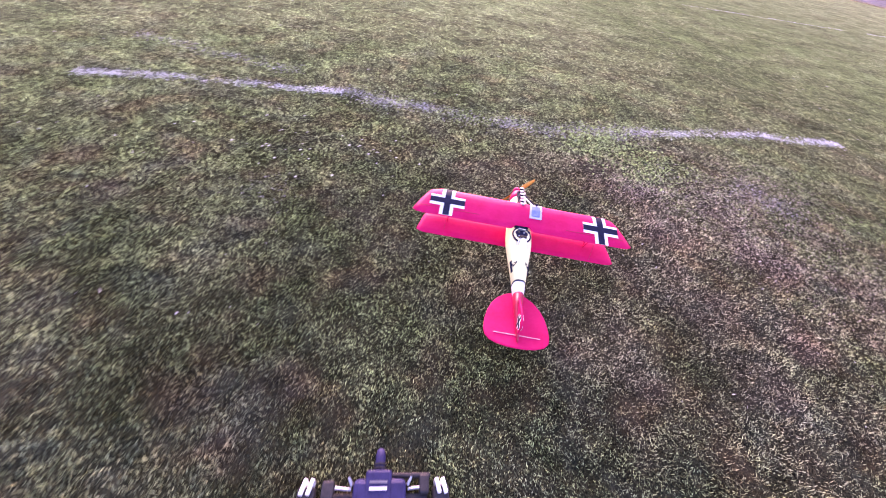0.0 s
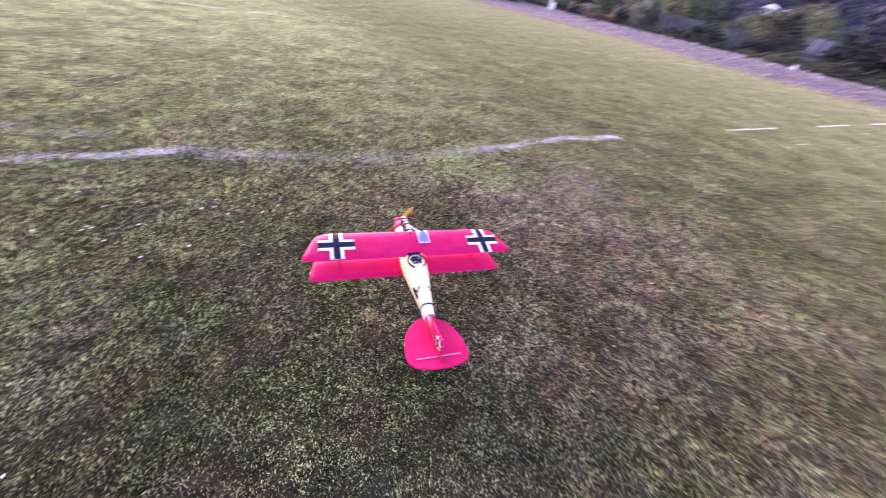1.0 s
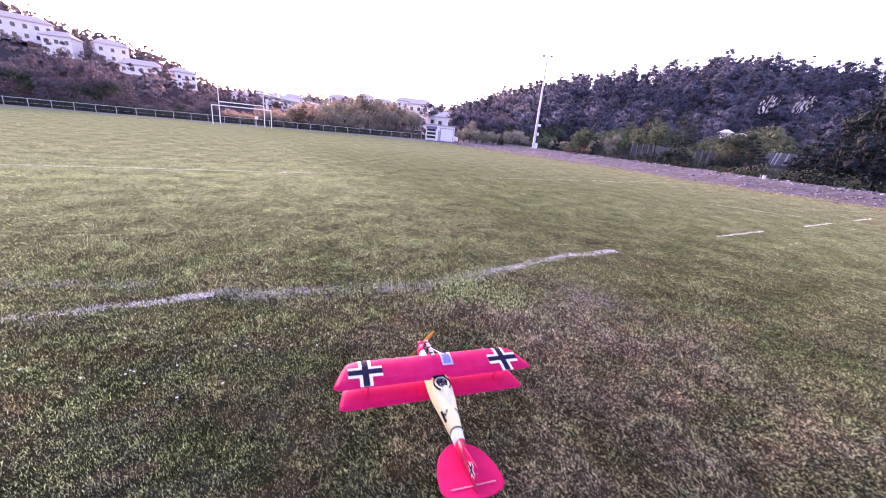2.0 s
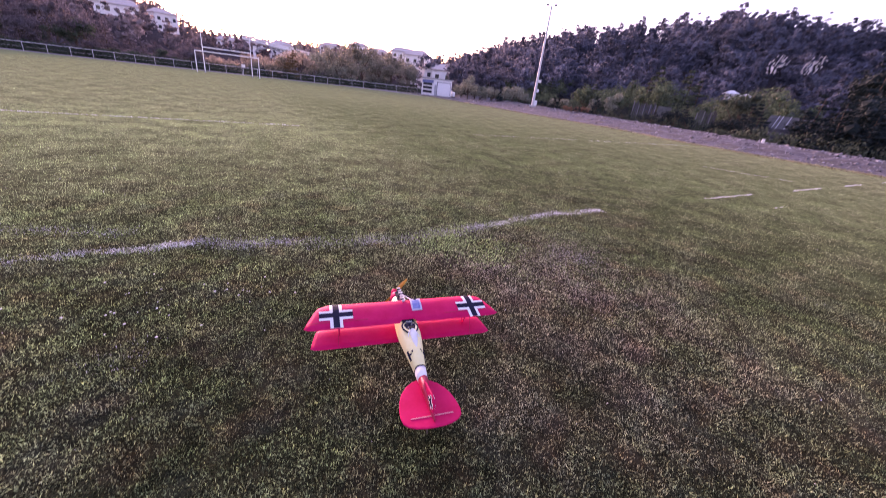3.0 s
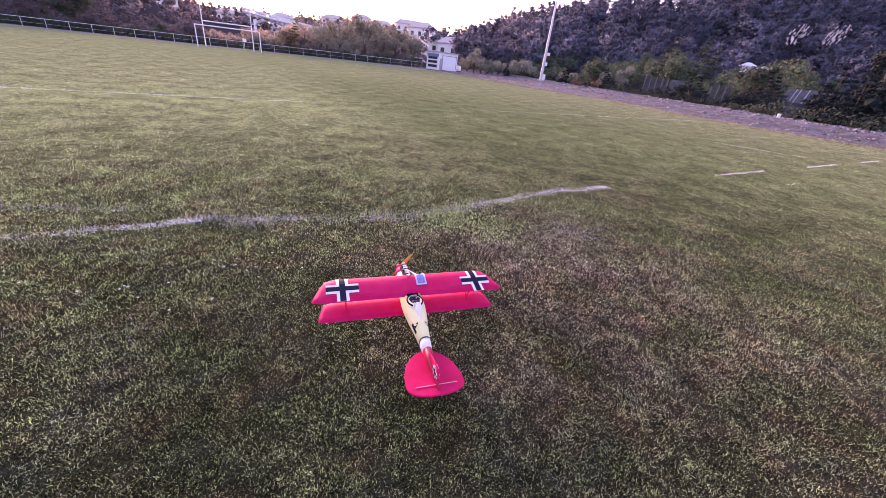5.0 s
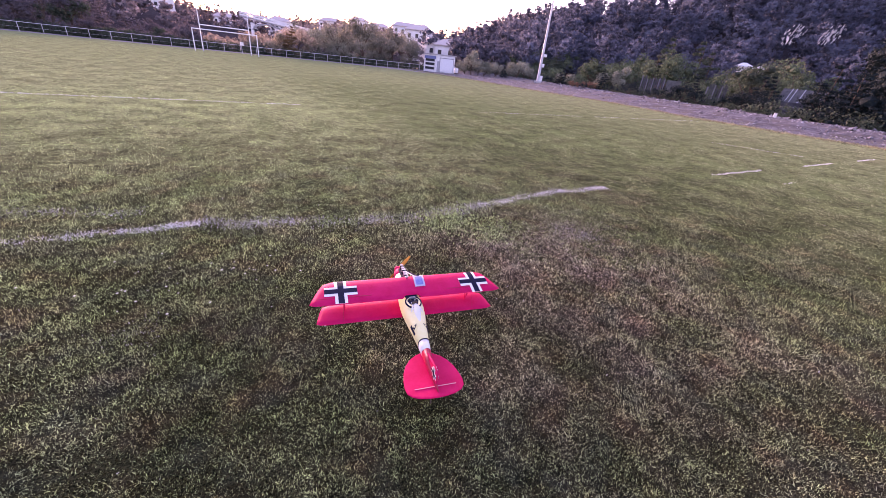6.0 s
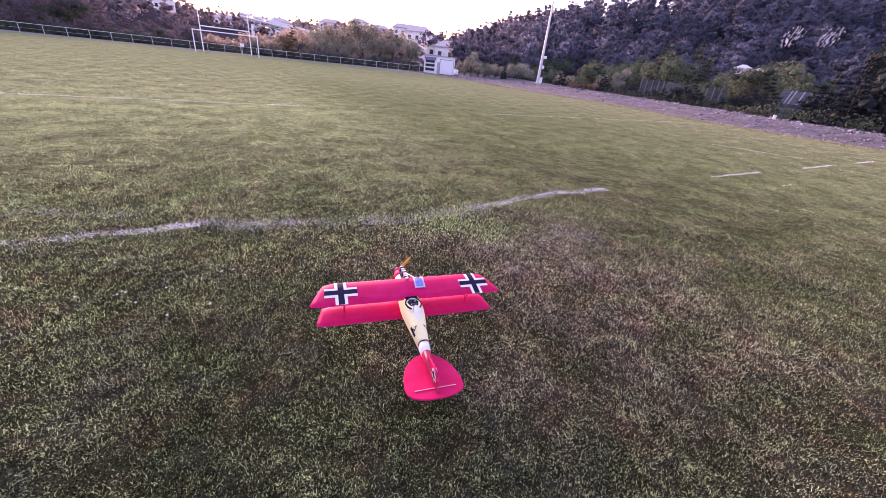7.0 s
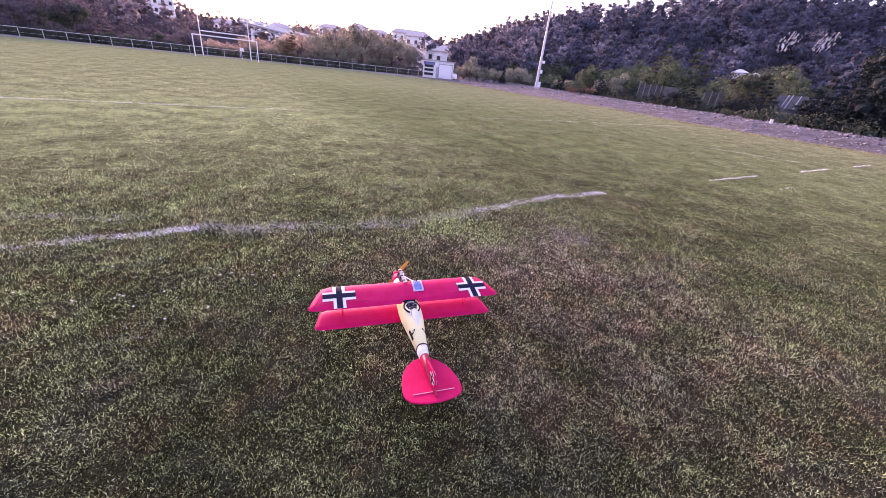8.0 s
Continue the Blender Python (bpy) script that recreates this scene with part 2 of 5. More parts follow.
ORANGE = material("orange_plastic", (0.62, 0.26, 0.03), (0.74, 0.36, 0.06), 20, 0.4)
RUBBER = material("black_rubber", (0.012, 0.012, 0.014), (0.03, 0.03, 0.032), 30, 0.7)
NAVY = material("navy_plastic", (0.016, 0.016, 0.05), (0.03, 0.03, 0.09), 30, 0.6, spec=0.12)
PALE_STEEL = material("pale_painted_steel", (0.5, 0.5, 0.51), (0.64, 0.64, 0.64), 3, 0.5, 0.08)
POST_WHITE = material("white_tube", (0.7, 0.7, 0.7), (0.82, 0.82, 0.8), 5, 0.4, 0.05)
GALV = material("galvanised_steel", (0.32, 0.33, 0.35), (0.48, 0.49, 0.5), 4, 0.45, 0.1, metal=0.5)
CONCRETE = material("concrete", (0.32, 0.31, 0.3), (0.48, 0.46, 0.44), 2, 0.9, 0.4)
PLASTER = material("pale_plaster", (0.74, 0.7, 0.66), (0.84, 0.81, 0.77), 0.8, 0.9, 0.1)
TILE = material("roof_tile", (0.48, 0.4, 0.36), (0.62, 0.54, 0.49), 3, 0.85, 0.4)
GLASS = material("dark_glass", (0.02, 0.025, 0.03), (0.05, 0.055, 0.06), 2, 0.15, spec=0.6)
BARK = material("bark", (0.05, 0.035, 0.025), (0.13, 0.095, 0.07), 9, 0.95, 0.8)
PALE_BARK = material("pale_trunk", (0.12, 0.115, 0.11), (0.22, 0.21, 0.2), 5, 0.9, 0.5)
LEAF = material("pine_leaf", (0.035, 0.055, 0.036), (0.08, 0.11, 0.068), 0.35, 0.75, tone="tone", spread=1.1, thin=0.4)
LEAF_LIGHT = material("broad_leaf", (0.05, 0.082, 0.046), (0.118, 0.17, 0.092), 0.4, 0.7, tone="tone", spread=0.9, thin=0.4)
LEAF_DRY = material("dry_leaf", (0.12, 0.075, 0.03), (0.2, 0.13, 0.06), 0.5, 0.8, tone="tone", spread=0.9, thin=0.25)
LEAF_RUST = material("rusty_leaf", (0.15, 0.075, 0.045), (0.26, 0.15, 0.09), 0.5, 0.8, tone="tone", spread=0.9, thin=0.2)
LEAF_DARK = material("dark_needle", (0.011, 0.021, 0.021), (0.026, 0.042, 0.04), 0.4, 0.85, tone="tone", spread=0.7, thin=0.06, spec=0.12)
LEAF_BROWN = material("brown_leaf", (0.096, 0.082, 0.09), (0.172, 0.15, 0.16), 0.35, 0.8, tone="tone", spread=0.9, thin=0.45)
# tan leaf colour that imitates sun glow behind the goal
LEAF_GLOW = material("glow_tan_leaf", (0.25, 0.2, 0.155), (0.41, 0.34, 0.265), 0.35, 0.75, tone="tone", spread=0.9, thin=0.6)
# olive leaf colour lightened to imitate glare over these trees
LEAF_OLIVE_GLARE = material("olive_glare_leaf", (0.13, 0.135, 0.1), (0.25, 0.25, 0.19), 0.35, 0.75, tone="tone", spread=0.9, thin=0.55)
LEAF_PALE = material("grey_green_leaf", (0.17, 0.19, 0.135), (0.31, 0.33, 0.25), 0.35, 0.75, tone="tone", spread=0.9, thin=0.4)
# bluish distance haze is mixed into this leaf colour
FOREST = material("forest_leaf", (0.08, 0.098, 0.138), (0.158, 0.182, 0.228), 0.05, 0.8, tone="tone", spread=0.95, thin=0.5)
# paled further toward haze at the foot of the hill
FOREST_HAZE = material("haze_forest_leaf", (0.1, 0.108, 0.14), (0.19, 0.2, 0.235), 0.05, 0.8, tone="tone", spread=1.0, thin=0.5)
# leaf colour lightened and warmed to imitate haze over the far slope
FOREST_FAR_HAZE = material("far_haze_leaf", (0.17, 0.145, 0.15), (0.29, 0.25, 0.25), 0.05, 0.8, tone="tone", spread=0.9, thin=0.5)
ROCK = material("pale_rock", (0.5, 0.49, 0.49), (0.78, 0.77, 0.76), 0.6, 0.9, 1.0)
SHEET_PALE = material("pale_sheet", (0.34, 0.34, 0.35), (0.46, 0.46, 0.46), 3, 0.9, 0.2, spec=0.1)
SHEET = material("weathered_sheet", (0.075, 0.078, 0.075), (0.16, 0.16, 0.15), 3, 0.95, 0.2, spec=0.1)
DARK_SLAT = material("weathered_slat", (0.05, 0.05, 0.056), (0.125, 0.125, 0.135), 2, 0.85, 0.2, spec=0.1)
SLAT = material("grey_slat", (0.11, 0.11, 0.125), (0.21, 0.21, 0.225), 2, 0.7, 0.2)


# ---- building helpers ----
def shade(me, on=True):
    me.polygons.foreach_set("use_smooth", [on] * len(me.polygons))


def part(name, bm, mat, parent=None, label="", smooth=False):
    """Links a bmesh as one mesh object under a thing or under a part."""
    me = bpy.data.meshes.new(name)
    bmesh.ops.recalc_face_normals(bm, faces=bm.faces)
    bm.to_mesh(me)
    bm.free()
    me.materials.append(mat)
    shade(me, smooth)
    ob = new(name, me)
    ob.parent = parent
    return tagged(ob, label)


def empty(name, m, label, category, group="", kind=""):
    ob = new(name)
    ob.empty_display_size = 0.1
    ob.matrix_world = m
    return tagged(ob, label, category, group, kind)


def box_into(bm, size, at=(0, 0, 0), m=None, bevel=0.0):
    g = bmesh.ops.create_cube(bm, size=1.0)
    mat = (m or Matrix()) @ Matrix.Translation(at) @ Matrix.Diagonal((*size, 1))
    bmesh.ops.transform(bm, matrix=mat, verts=g["verts"])
    if bevel:
        edges = list({e for v in g["verts"] for e in v.link_edges})
        bmesh.ops.bevel(bm, geom=edges, offset=bevel, segments=2, affect="EDGES", profile=0.5)


def box(size, at=(0, 0, 0), m=None, bevel=0.0):
    bm = bmesh.new()
    box_into(bm, size, at, m, bevel)
    return bm


def tube_into(bm, p, q, r0, r1=None, n=10):
    p, q = Vector(p), Vector(q)
    r1 = r0 if r1 is None else r1
    turn = (q - p).to_track_quat("Z", "Y").to_matrix().to_4x4()
    g = bmesh.ops.create_cone(bm, cap_ends=True, segments=n, radius1=r0, radius2=r1, depth=(q - p).length)
    bmesh.ops.transform(bm, matrix=Matrix.Translation((p + q) / 2) @ turn, verts=g["verts"])


def tube(p, q, r0, r1=None, n=10):
    bm = bmesh.new()
    tube_into(bm, p, q, r0, r1, n)
    return bm


def loft(sections, n=20, power=2.0):
    """A closed body through rings: (y, x, z, half width, half height)."""
    bm = bmesh.new()
    rings = []
    for y, x, z, w, h in sections:
        ring = []
        for k in range(n):
            a = 2 * math.pi * k / n
            c, s = math.cos(a), math.sin(a)
            ring.append(bm.verts.new((x + w * math.copysign(abs(c) ** (2 / power), c), y, z + h * math.copysign(abs(s) ** (2 / power), s))))
        rings.append(ring)
    for a, b in zip(rings, rings[1:]):
        for k in range(n):
            bm.faces.new((a[k], a[(k + 1) % n], b[(k + 1) % n], b[k]))
    bm.faces.new(rings[0])
    bm.faces.new(rings[-1])
    return bm


def slab(outline, z0, z1, at=None):
    """A flat plate from an outline in x and y; at: a function that lifts a point."""
    bm = bmesh.new()
    lo = [bm.verts.new((x, y, z0)) for x, y in outline]
    hi = [bm.verts.new((x, y, z1)) for x, y in outline]
    bm.faces.new(lo[::-1])
    bm.faces.new(hi)
    n = len(outline)
    for k in range(n):
        bm.faces.new((lo[k], lo[(k + 1) % n], hi[(k + 1) % n], hi[k]))
    if at:
        for v in bm.verts:
            v.co.z += at(v.co.x, v.co.y)
    return bm


def mesh_object(name, verts, faces_flat, sizes, mat, tone=None, smooth=False):
    """A mesh from numpy arrays: vertices, the corners of all faces in a row, and the corners per face."""
    me = bpy.data.meshes.new(name)
    me.vertices.add(len(verts))
    me.vertices.foreach_set("co", np.asarray(verts, np.float32).ravel())
    me.loops.add(len(faces_flat))
    me.loops.foreach_set("vertex_index", np.asarray(faces_flat, np.int32))
    me.polygons.add(len(sizes))
    starts = np.concatenate([[0], np.cumsum(sizes)[:-1]]).astype(np.int32)
    me.polygons.foreach_set("loop_start", starts)
    me.update(calc_edges=True)
    if tone is not None:
        me.attributes.new("tone", "FLOAT", "POINT").data.foreach_set("value", np.asarray(tone, np.float32))
    me.materials.append(mat)
    shade(me, smooth)
    return new(name, me)


def smoothstep(a, b, x):
    t = np.clip((x - a) / (b - a), 0, 1)
    return t * t * (3 - 2 * t)


def value_noise(x, y, step, seed):
    """Smooth random values from 0 to 1 over the plane."""
    table = np.random.default_rng(seed).uniform(0, 1, (256, 256))
    u, v = np.asarray(x) / step, np.asarray(y) / step
    i, j = np.floor(u).astype(int), np.floor(v).astype(int)
    f, g = u - i, v - j
    f, g = f * f * (3 - 2 * f), g * g * (3 - 2 * g)
    i, j, k, l = i % 256, j % 256, (i + 1) % 256, (j + 1) % 256
    return (table[i, j] * (1 - f) + table[k, j] * f) * (1 - g) + (table[i, l] * (1 - f) + table[k, l] * f) * g


# ---- the lie of the land ----
RIDGE_AZ = [-180, -60, -30, -17, -12.5, -9.5, -5.2, -2, 0.5, 9, 16, 23.5, 28, 31.5, 34, 37.5, 41, 46.7, 51.5, 56.5, 64, 69, 74, 80, 100, 140, 180]
RIDGE_EL = [2, 4, 6.6, 6.7, 5.6, 5.4, 4.5, 2.9, 1.9, 2.1, 2.5, 2.3, 1.7, 2.2, 2.9, 4.2, 5.3, 6.7, 7.0, 7.9, 9.1, 8.9, 8.1, 7.2, 6, 3, 2]
RIDGE_R = [300, 300, 320, 320, 320, 320, 320, 330, 350, 380, 380, 360, 330, 300, 270, 250, 240, 235, 235, 235, 235, 235, 235, 235, 240, 280, 300]


def bank_line(y):
    """The line from which the ground rises to the bank."""
    return 29.5 + 0.3 * np.clip(np.asarray(y, float) - 12, 0, 62)


def field_edge(y):
    """Where the turf ends and the gravel begins."""
    return np.interp(y, [-60, 16, 24, 58], [29.4, 29.4, 31.9, 32.5])


def goal_edge(x):
    """Where the turf ends before the gravel path behind the goal line."""
    return np.interp(x, [-60, 20, 24, 28, 31, 33], [69.6, 69.4, 67.6, 64.2, 60.5, 56.5])


def on_turf(x, y):
    """Keeps the places that lie on the field."""
    k = (x < field_edge(y)) & (y < goal_edge(x))
    return x[k], y[k]


def land(x, y):
    """The height of the ground, in metres."""
    x, y = np.asarray(x, float), np.asarray(y, float)
    az, r = np.degrees(np.arctan2(x, y)), np.hypot(x, y)
    top = np.interp(az, RIDGE_AZ, RIDGE_EL)
    far = np.interp(az, RIDGE_AZ, RIDGE_R)
    z = far * np.tan(np.radians(top)) * smoothstep(0, 1, (r - 92) / (far - 92))
    z = z * (1 - 0.5 * smoothstep(600, 2200, r))
    edge = bank_line(y)
    crest = 0.36 + 0.003 * np.clip(y, 0, 60)
    ends = smoothstep(95, 80, y) * smoothstep(-75, -60, y)
    bank = crest * smoothstep(0, 8.5, x - edge) * (1 - smoothstep(10.5, 18, x - edge)) - 0.9 * smoothstep(10.5, 18, x - edge) * (1 - smoothstep(85, 100, r))
    return z + bank * ends


# ---- ground ----
def make_ground():
    az = np.radians(np.arange(0, 360, 2.0))
    rad = np.concatenate([[0.6], np.geomspace(1.5, 26, 14), np.arange(29, 60, 1.5), np.arange(60, 130, 5), np.geomspace(135, 450, 24), np.geomspace(520, 3500, 10)])
    R, A = np.meshgrid(rad, az, indexing="ij")
    X, Y = R * np.sin(A), R * np.cos(A)
    Z = land(X, Y)
    verts = np.concatenate([[[0, 0, 0]], np.stack([X, Y, Z], -1).reshape(-1, 3)])
    na = len(az)
    i, j = np.meshgrid(np.arange(len(rad) - 1), np.arange(na), indexing="ij")
    q = 1 + np.stack([i * na + j, (i + 1) * na + j, (i + 1) * na + (j + 1) % na, i * na + (j + 1) % na], -1).reshape(-1, 4)
    fan = np.stack([0 * np.arange(na), 1 + np.arange(na), 1 + (np.arange(na) + 1) % na], -1)
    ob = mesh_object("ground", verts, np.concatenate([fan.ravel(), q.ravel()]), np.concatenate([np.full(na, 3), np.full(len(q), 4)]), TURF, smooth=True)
    bm = bmesh.new()
    bm.from_mesh(ob.data)
    bmesh.ops.recalc_face_normals(bm, faces=bm.faces)
    bm.to_mesh(ob.data)
    bm.free()
    tagged(ob, "worn green and brown sports field turf reaching to wooded hills", "ground", kind="structure")


make_ground()


def blades(name, x, y, length, width, mat, label, category="grass", lean=1.0, bent=True, seed=1, tones=(0, 1), base=None, tuft_step=0.045, contrast=1.2, level=0.4, mottle=0.35):
    """Many single blades of grass at the places given."""
    rng = np.random.default_rng(seed)
    n = len(x)
    a, b = rng.uniform(0, 2 * np.pi, n), rng.uniform(0, 2 * np.pi, n)
    tip = np.abs(rng.normal(0.62, 0.3, n)).clip(0, 1.3) * lean
    tuft = 0.6 * value_noise(x, y, tuft_step, seed + 1) + 0.4 * value_noise(x, y, tuft_step * 3.3, seed + 2)
    ln, w = length * rng.uniform(0.5, 1.25, n) * (0.65 + 0.7 * tuft), width * rng.uniform(0.6, 1.3, n)
    root = np.stack([x, y, (land(x, y) if base is None else base) - 0.003 + 0 * x], -1)
    side = np.stack([np.cos(a), np.sin(a), 0 * a], -1) * w[:, None] / 2
    out = np.stack([np.cos(b), np.sin(b), 0 * b], -1)
    up = np.array([0, 0, 1.0])
    mid = root + out * (ln * 0.5 * np.sin(tip * 0.6))[:, None] + up * (ln * 0.5 * np.cos(tip * 0.6))[:, None]
    end = mid + out * (ln * 0.5 * np.sin(tip * 1.35))[:, None] + up * (ln * 0.5 * np.cos(tip * 1.35))[:, None]
    t = np.clip((rng.uniform(*tones, n) ** 1.7 - 0.37) * contrast + (tuft - 0.5) * mottle * contrast + level, 0.02, 1.3)
    if bent:
        V = np.stack([root, mid + side, mid - side, end], 1).reshape(-1, 3)
        k = np.arange(n)[:, None] * 4
        F = np.concatenate([k + [0, 1, 2], k + [2, 1, 3]], 1).ravel()
        S = np.full(2 * n, 3)
        T = np.repeat(t, 4)
    else:
        V = np.stack([root - side, root + side, end], 1).reshape(-1, 3)
        F, S, T = np.arange(3 * n), np.full(n, 3), np.repeat(t, 3)
    return tagged(mesh_object(name, V, F, S, mat, T), label, category, kind="stuff")


def scatter(n, r0, r1, az0, az1, power, seed):
    rng = np.random.default_rng(seed)
    u = rng.uniform(0, 1, n)
    r = (r0 ** power + u * (r1 ** power - r0 ** power)) ** (1 / power)
    az = np.radians(rng.uniform(az0, az1, n))
    return r * np.sin(az), r * np.cos(az)


def fading(x, y, a0, a1, b0, b1, seed):
    """Thins places out toward the inner and outer reach."""
    r = np.hypot(x, y)
    k = np.random.default_rng(seed).uniform(0, 1, len(x)) < smoothstep(a0, a1, r) * smoothstep(b1, b0, r)
    return x[k], y[k]


def clumped(x, y, seed, keep=0.75):
    """Thins places out in patches."""
    rng = np.random.default_rng(seed)
    f = 0.6 * value_noise(x, y, 0.06, seed) + 0.4 * value_noise(x, y, 0.22, seed + 1)
    k = rng.uniform(0.15, 0.85, len(x)) < f + keep - 0.5
    return x[k], y[k]


gx, gy = clumped(*fading(*scatter(390000, 0.25, 3.0, -75, 130, 1.75, 11), 0.2, 0.25, 2.4, 3.0, 18), 21, 0.9)
blades("near_grass", gx, gy, 0.0195, 0.0038, BLADE, "short worn turf blades, straw, grey and dull green", seed=31, level=0.23, contrast=1.5, lean=1.25, mottle=0.6)
gx, gy = clumped(*fading(*scatter(690000, 2.3, 6.4, -62, 120, 1.5, 19), 2.4, 3.0, 5.2, 6.4, 20), 24, 0.95)
blades("near_grass", gx, gy, 0.022, 0.0062, BLADE, "short worn turf blades, dull green and straw", bent=False, seed=36, level=0.46, contrast=1.5, lean=1.3, mottle=0.5)
gx, gy = on_turf(*clumped(*fading(*scatter(900000, 4.8, 18, -48, 104, 1.1, 12), 4.8, 6.2, 12, 18, 16), 22, 1.0))
blades("field_grass", gx, gy, 0.021, 0.0102, BLADE, "short mown field grass, green with dry patches", bent=False, seed=32, tuft_step=0.09, contrast=1.5, level=0.68, mottle=0.6, lean=1.6)
gx, gy = on_turf(*clumped(*fading(*scatter(330000, 9, 72, -35, 100, 1.1, 13), 9, 15, 50, 72, 17), 23, 0.75))
blades("far_grass", gx, gy, 0.032, 0.018, BLADE, "mown green field grass toward the goal", bent=False, seed=33, tuft_step=0.3, contrast=0.72, level=0.62, mottle=1.1, lean=1.5)


# grass behind the camera
gx, gy = clumped(*fading(*scatter(150000, 0.25, 9, 112, 302, 1.4, 71), 0.2, 0.25, 5, 9, 72), 73, 0.8)
blades("rear_grass", gx, gy, 0.034, 0.008, BLADE, "short worn turf blades, dull green and straw", bent=False, seed=74, level=0.36, contrast=1.2)


# daisies and pale tufts
def daisies(n, cx, cy, spread, size, seed, name, label, mat):
    rng = np.random.default_rng(seed)
    x, y = rng.normal(cx, spread, n), rng.normal(cy, spread * 0.55, n)
    s = size * rng.uniform(0.6, 1.3, n)
    d = np.array([(1, 0, 0), (0.3, 0.9, 0.1), (-0.8, 0.5, 0), (-0.8, -0.6, 0.1), (0.3, -1, 0), (0, 0, 0.6)])
    V = np.stack([x, y, 0 * x + 0.02], -1)[:, None] + d[None] * s[:, None, None]
    f = np.array([(0, 1, 5), (1, 2, 5), (2, 3, 5), (3, 4, 5), (4, 0, 5)])
    F = (np.arange(n)[:, None, None] * 6 + f[None]).ravel()
    tagged(mesh_object(name, V.reshape(-1, 3), F, np.full(5 * n, 3), mat), label, "flowers", kind="stuff")


daisies(34, -0.25, 2.8, 0.42, 0.008, 61, "daisies", "small white daisy heads in the grass", WHITE)
daisies(14, 0.9, 2.6, 1.6, 0.005, 62, "daisies", "few tiny white flower heads in the turf", WHITE)
rng = np.random.default_rng(63)
TUFTS = ((2.35, 3.5, 0.26, 0.14, 1000), (2.15, 3.2, 0.24, 0.16, 800), (2.6, 3.05, 0.24, 0.14, 800), (2.5, 2.75, 0.2, 0.12, 400))
for cx, cy, sx, sy, n in TUFTS:
    blades("clover_tuft", rng.normal(cx, sx, n), rng.normal(cy, sy, n), 0.03, 0.011, CLOVER, "brighter green clover tuft in worn turf", lean=1.2, seed=n, level=0.6, contrast=1.6)
for cx, cy, sx, sy, n in ((3.45, 2.6, 0.14, 0.12, 520), (3.6, 2.4, 0.12, 0.1, 420), (2.95, 2.9, 0.2, 0.14, 260), (-0.6, 2.3, 0.15, 0.1, 200)):
    ob = blades("chalk_trace", rng.normal(cx, sx, n), rng.normal(cy, sy, n), 0.018, 0.006, FADED, "faint mauve-grey chalk trace scuffed into the turf", "field line", lean=1.4, bent=False, seed=n)
    ob["kind"] = "structure"

# bleached straw on the barest stretch of play
for cx, cy, sx, sy, n in ((3.6, 2.6, 0.4, 0.3, 4200), (3.1, 2.1, 0.45, 0.3, 3600), (2.5, 2.5, 0.35, 0.2, 2400), (3.3, 1.4, 0.4, 0.3, 1300)):
    blades("bleached_grass", rng.normal(cx, sx, n), rng.normal(cy, sy, n), 0.02, 0.0048, BLEACHED, "bleached grey straw on bare turf", "dry grass", lean=1.4, bent=False, seed=n, level=0.45)
# long straws lying about
gx, gy = scatter(300, 0.7, 6, -60, 110, 1.6, 66)
blades("dry_straw", gx, gy, 0.07, 0.0032, BLADE, "single bleached straws lying on the turf", "straw", lean=2.2, seed=67, level=1.1)
gx, gy = scatter(900, 1.2, 11, -45, 95, 1.5, 14)
k = value_noise(gx, gy, 0.8, 15) > 0.55
ob = blades("clover_flowers", gx[k], gy[k], 0.02, 0.011, WHITE, "tiny pale clover heads and dry leaf bits in the turf", "clover", lean=1.3, bent=False, seed=34)


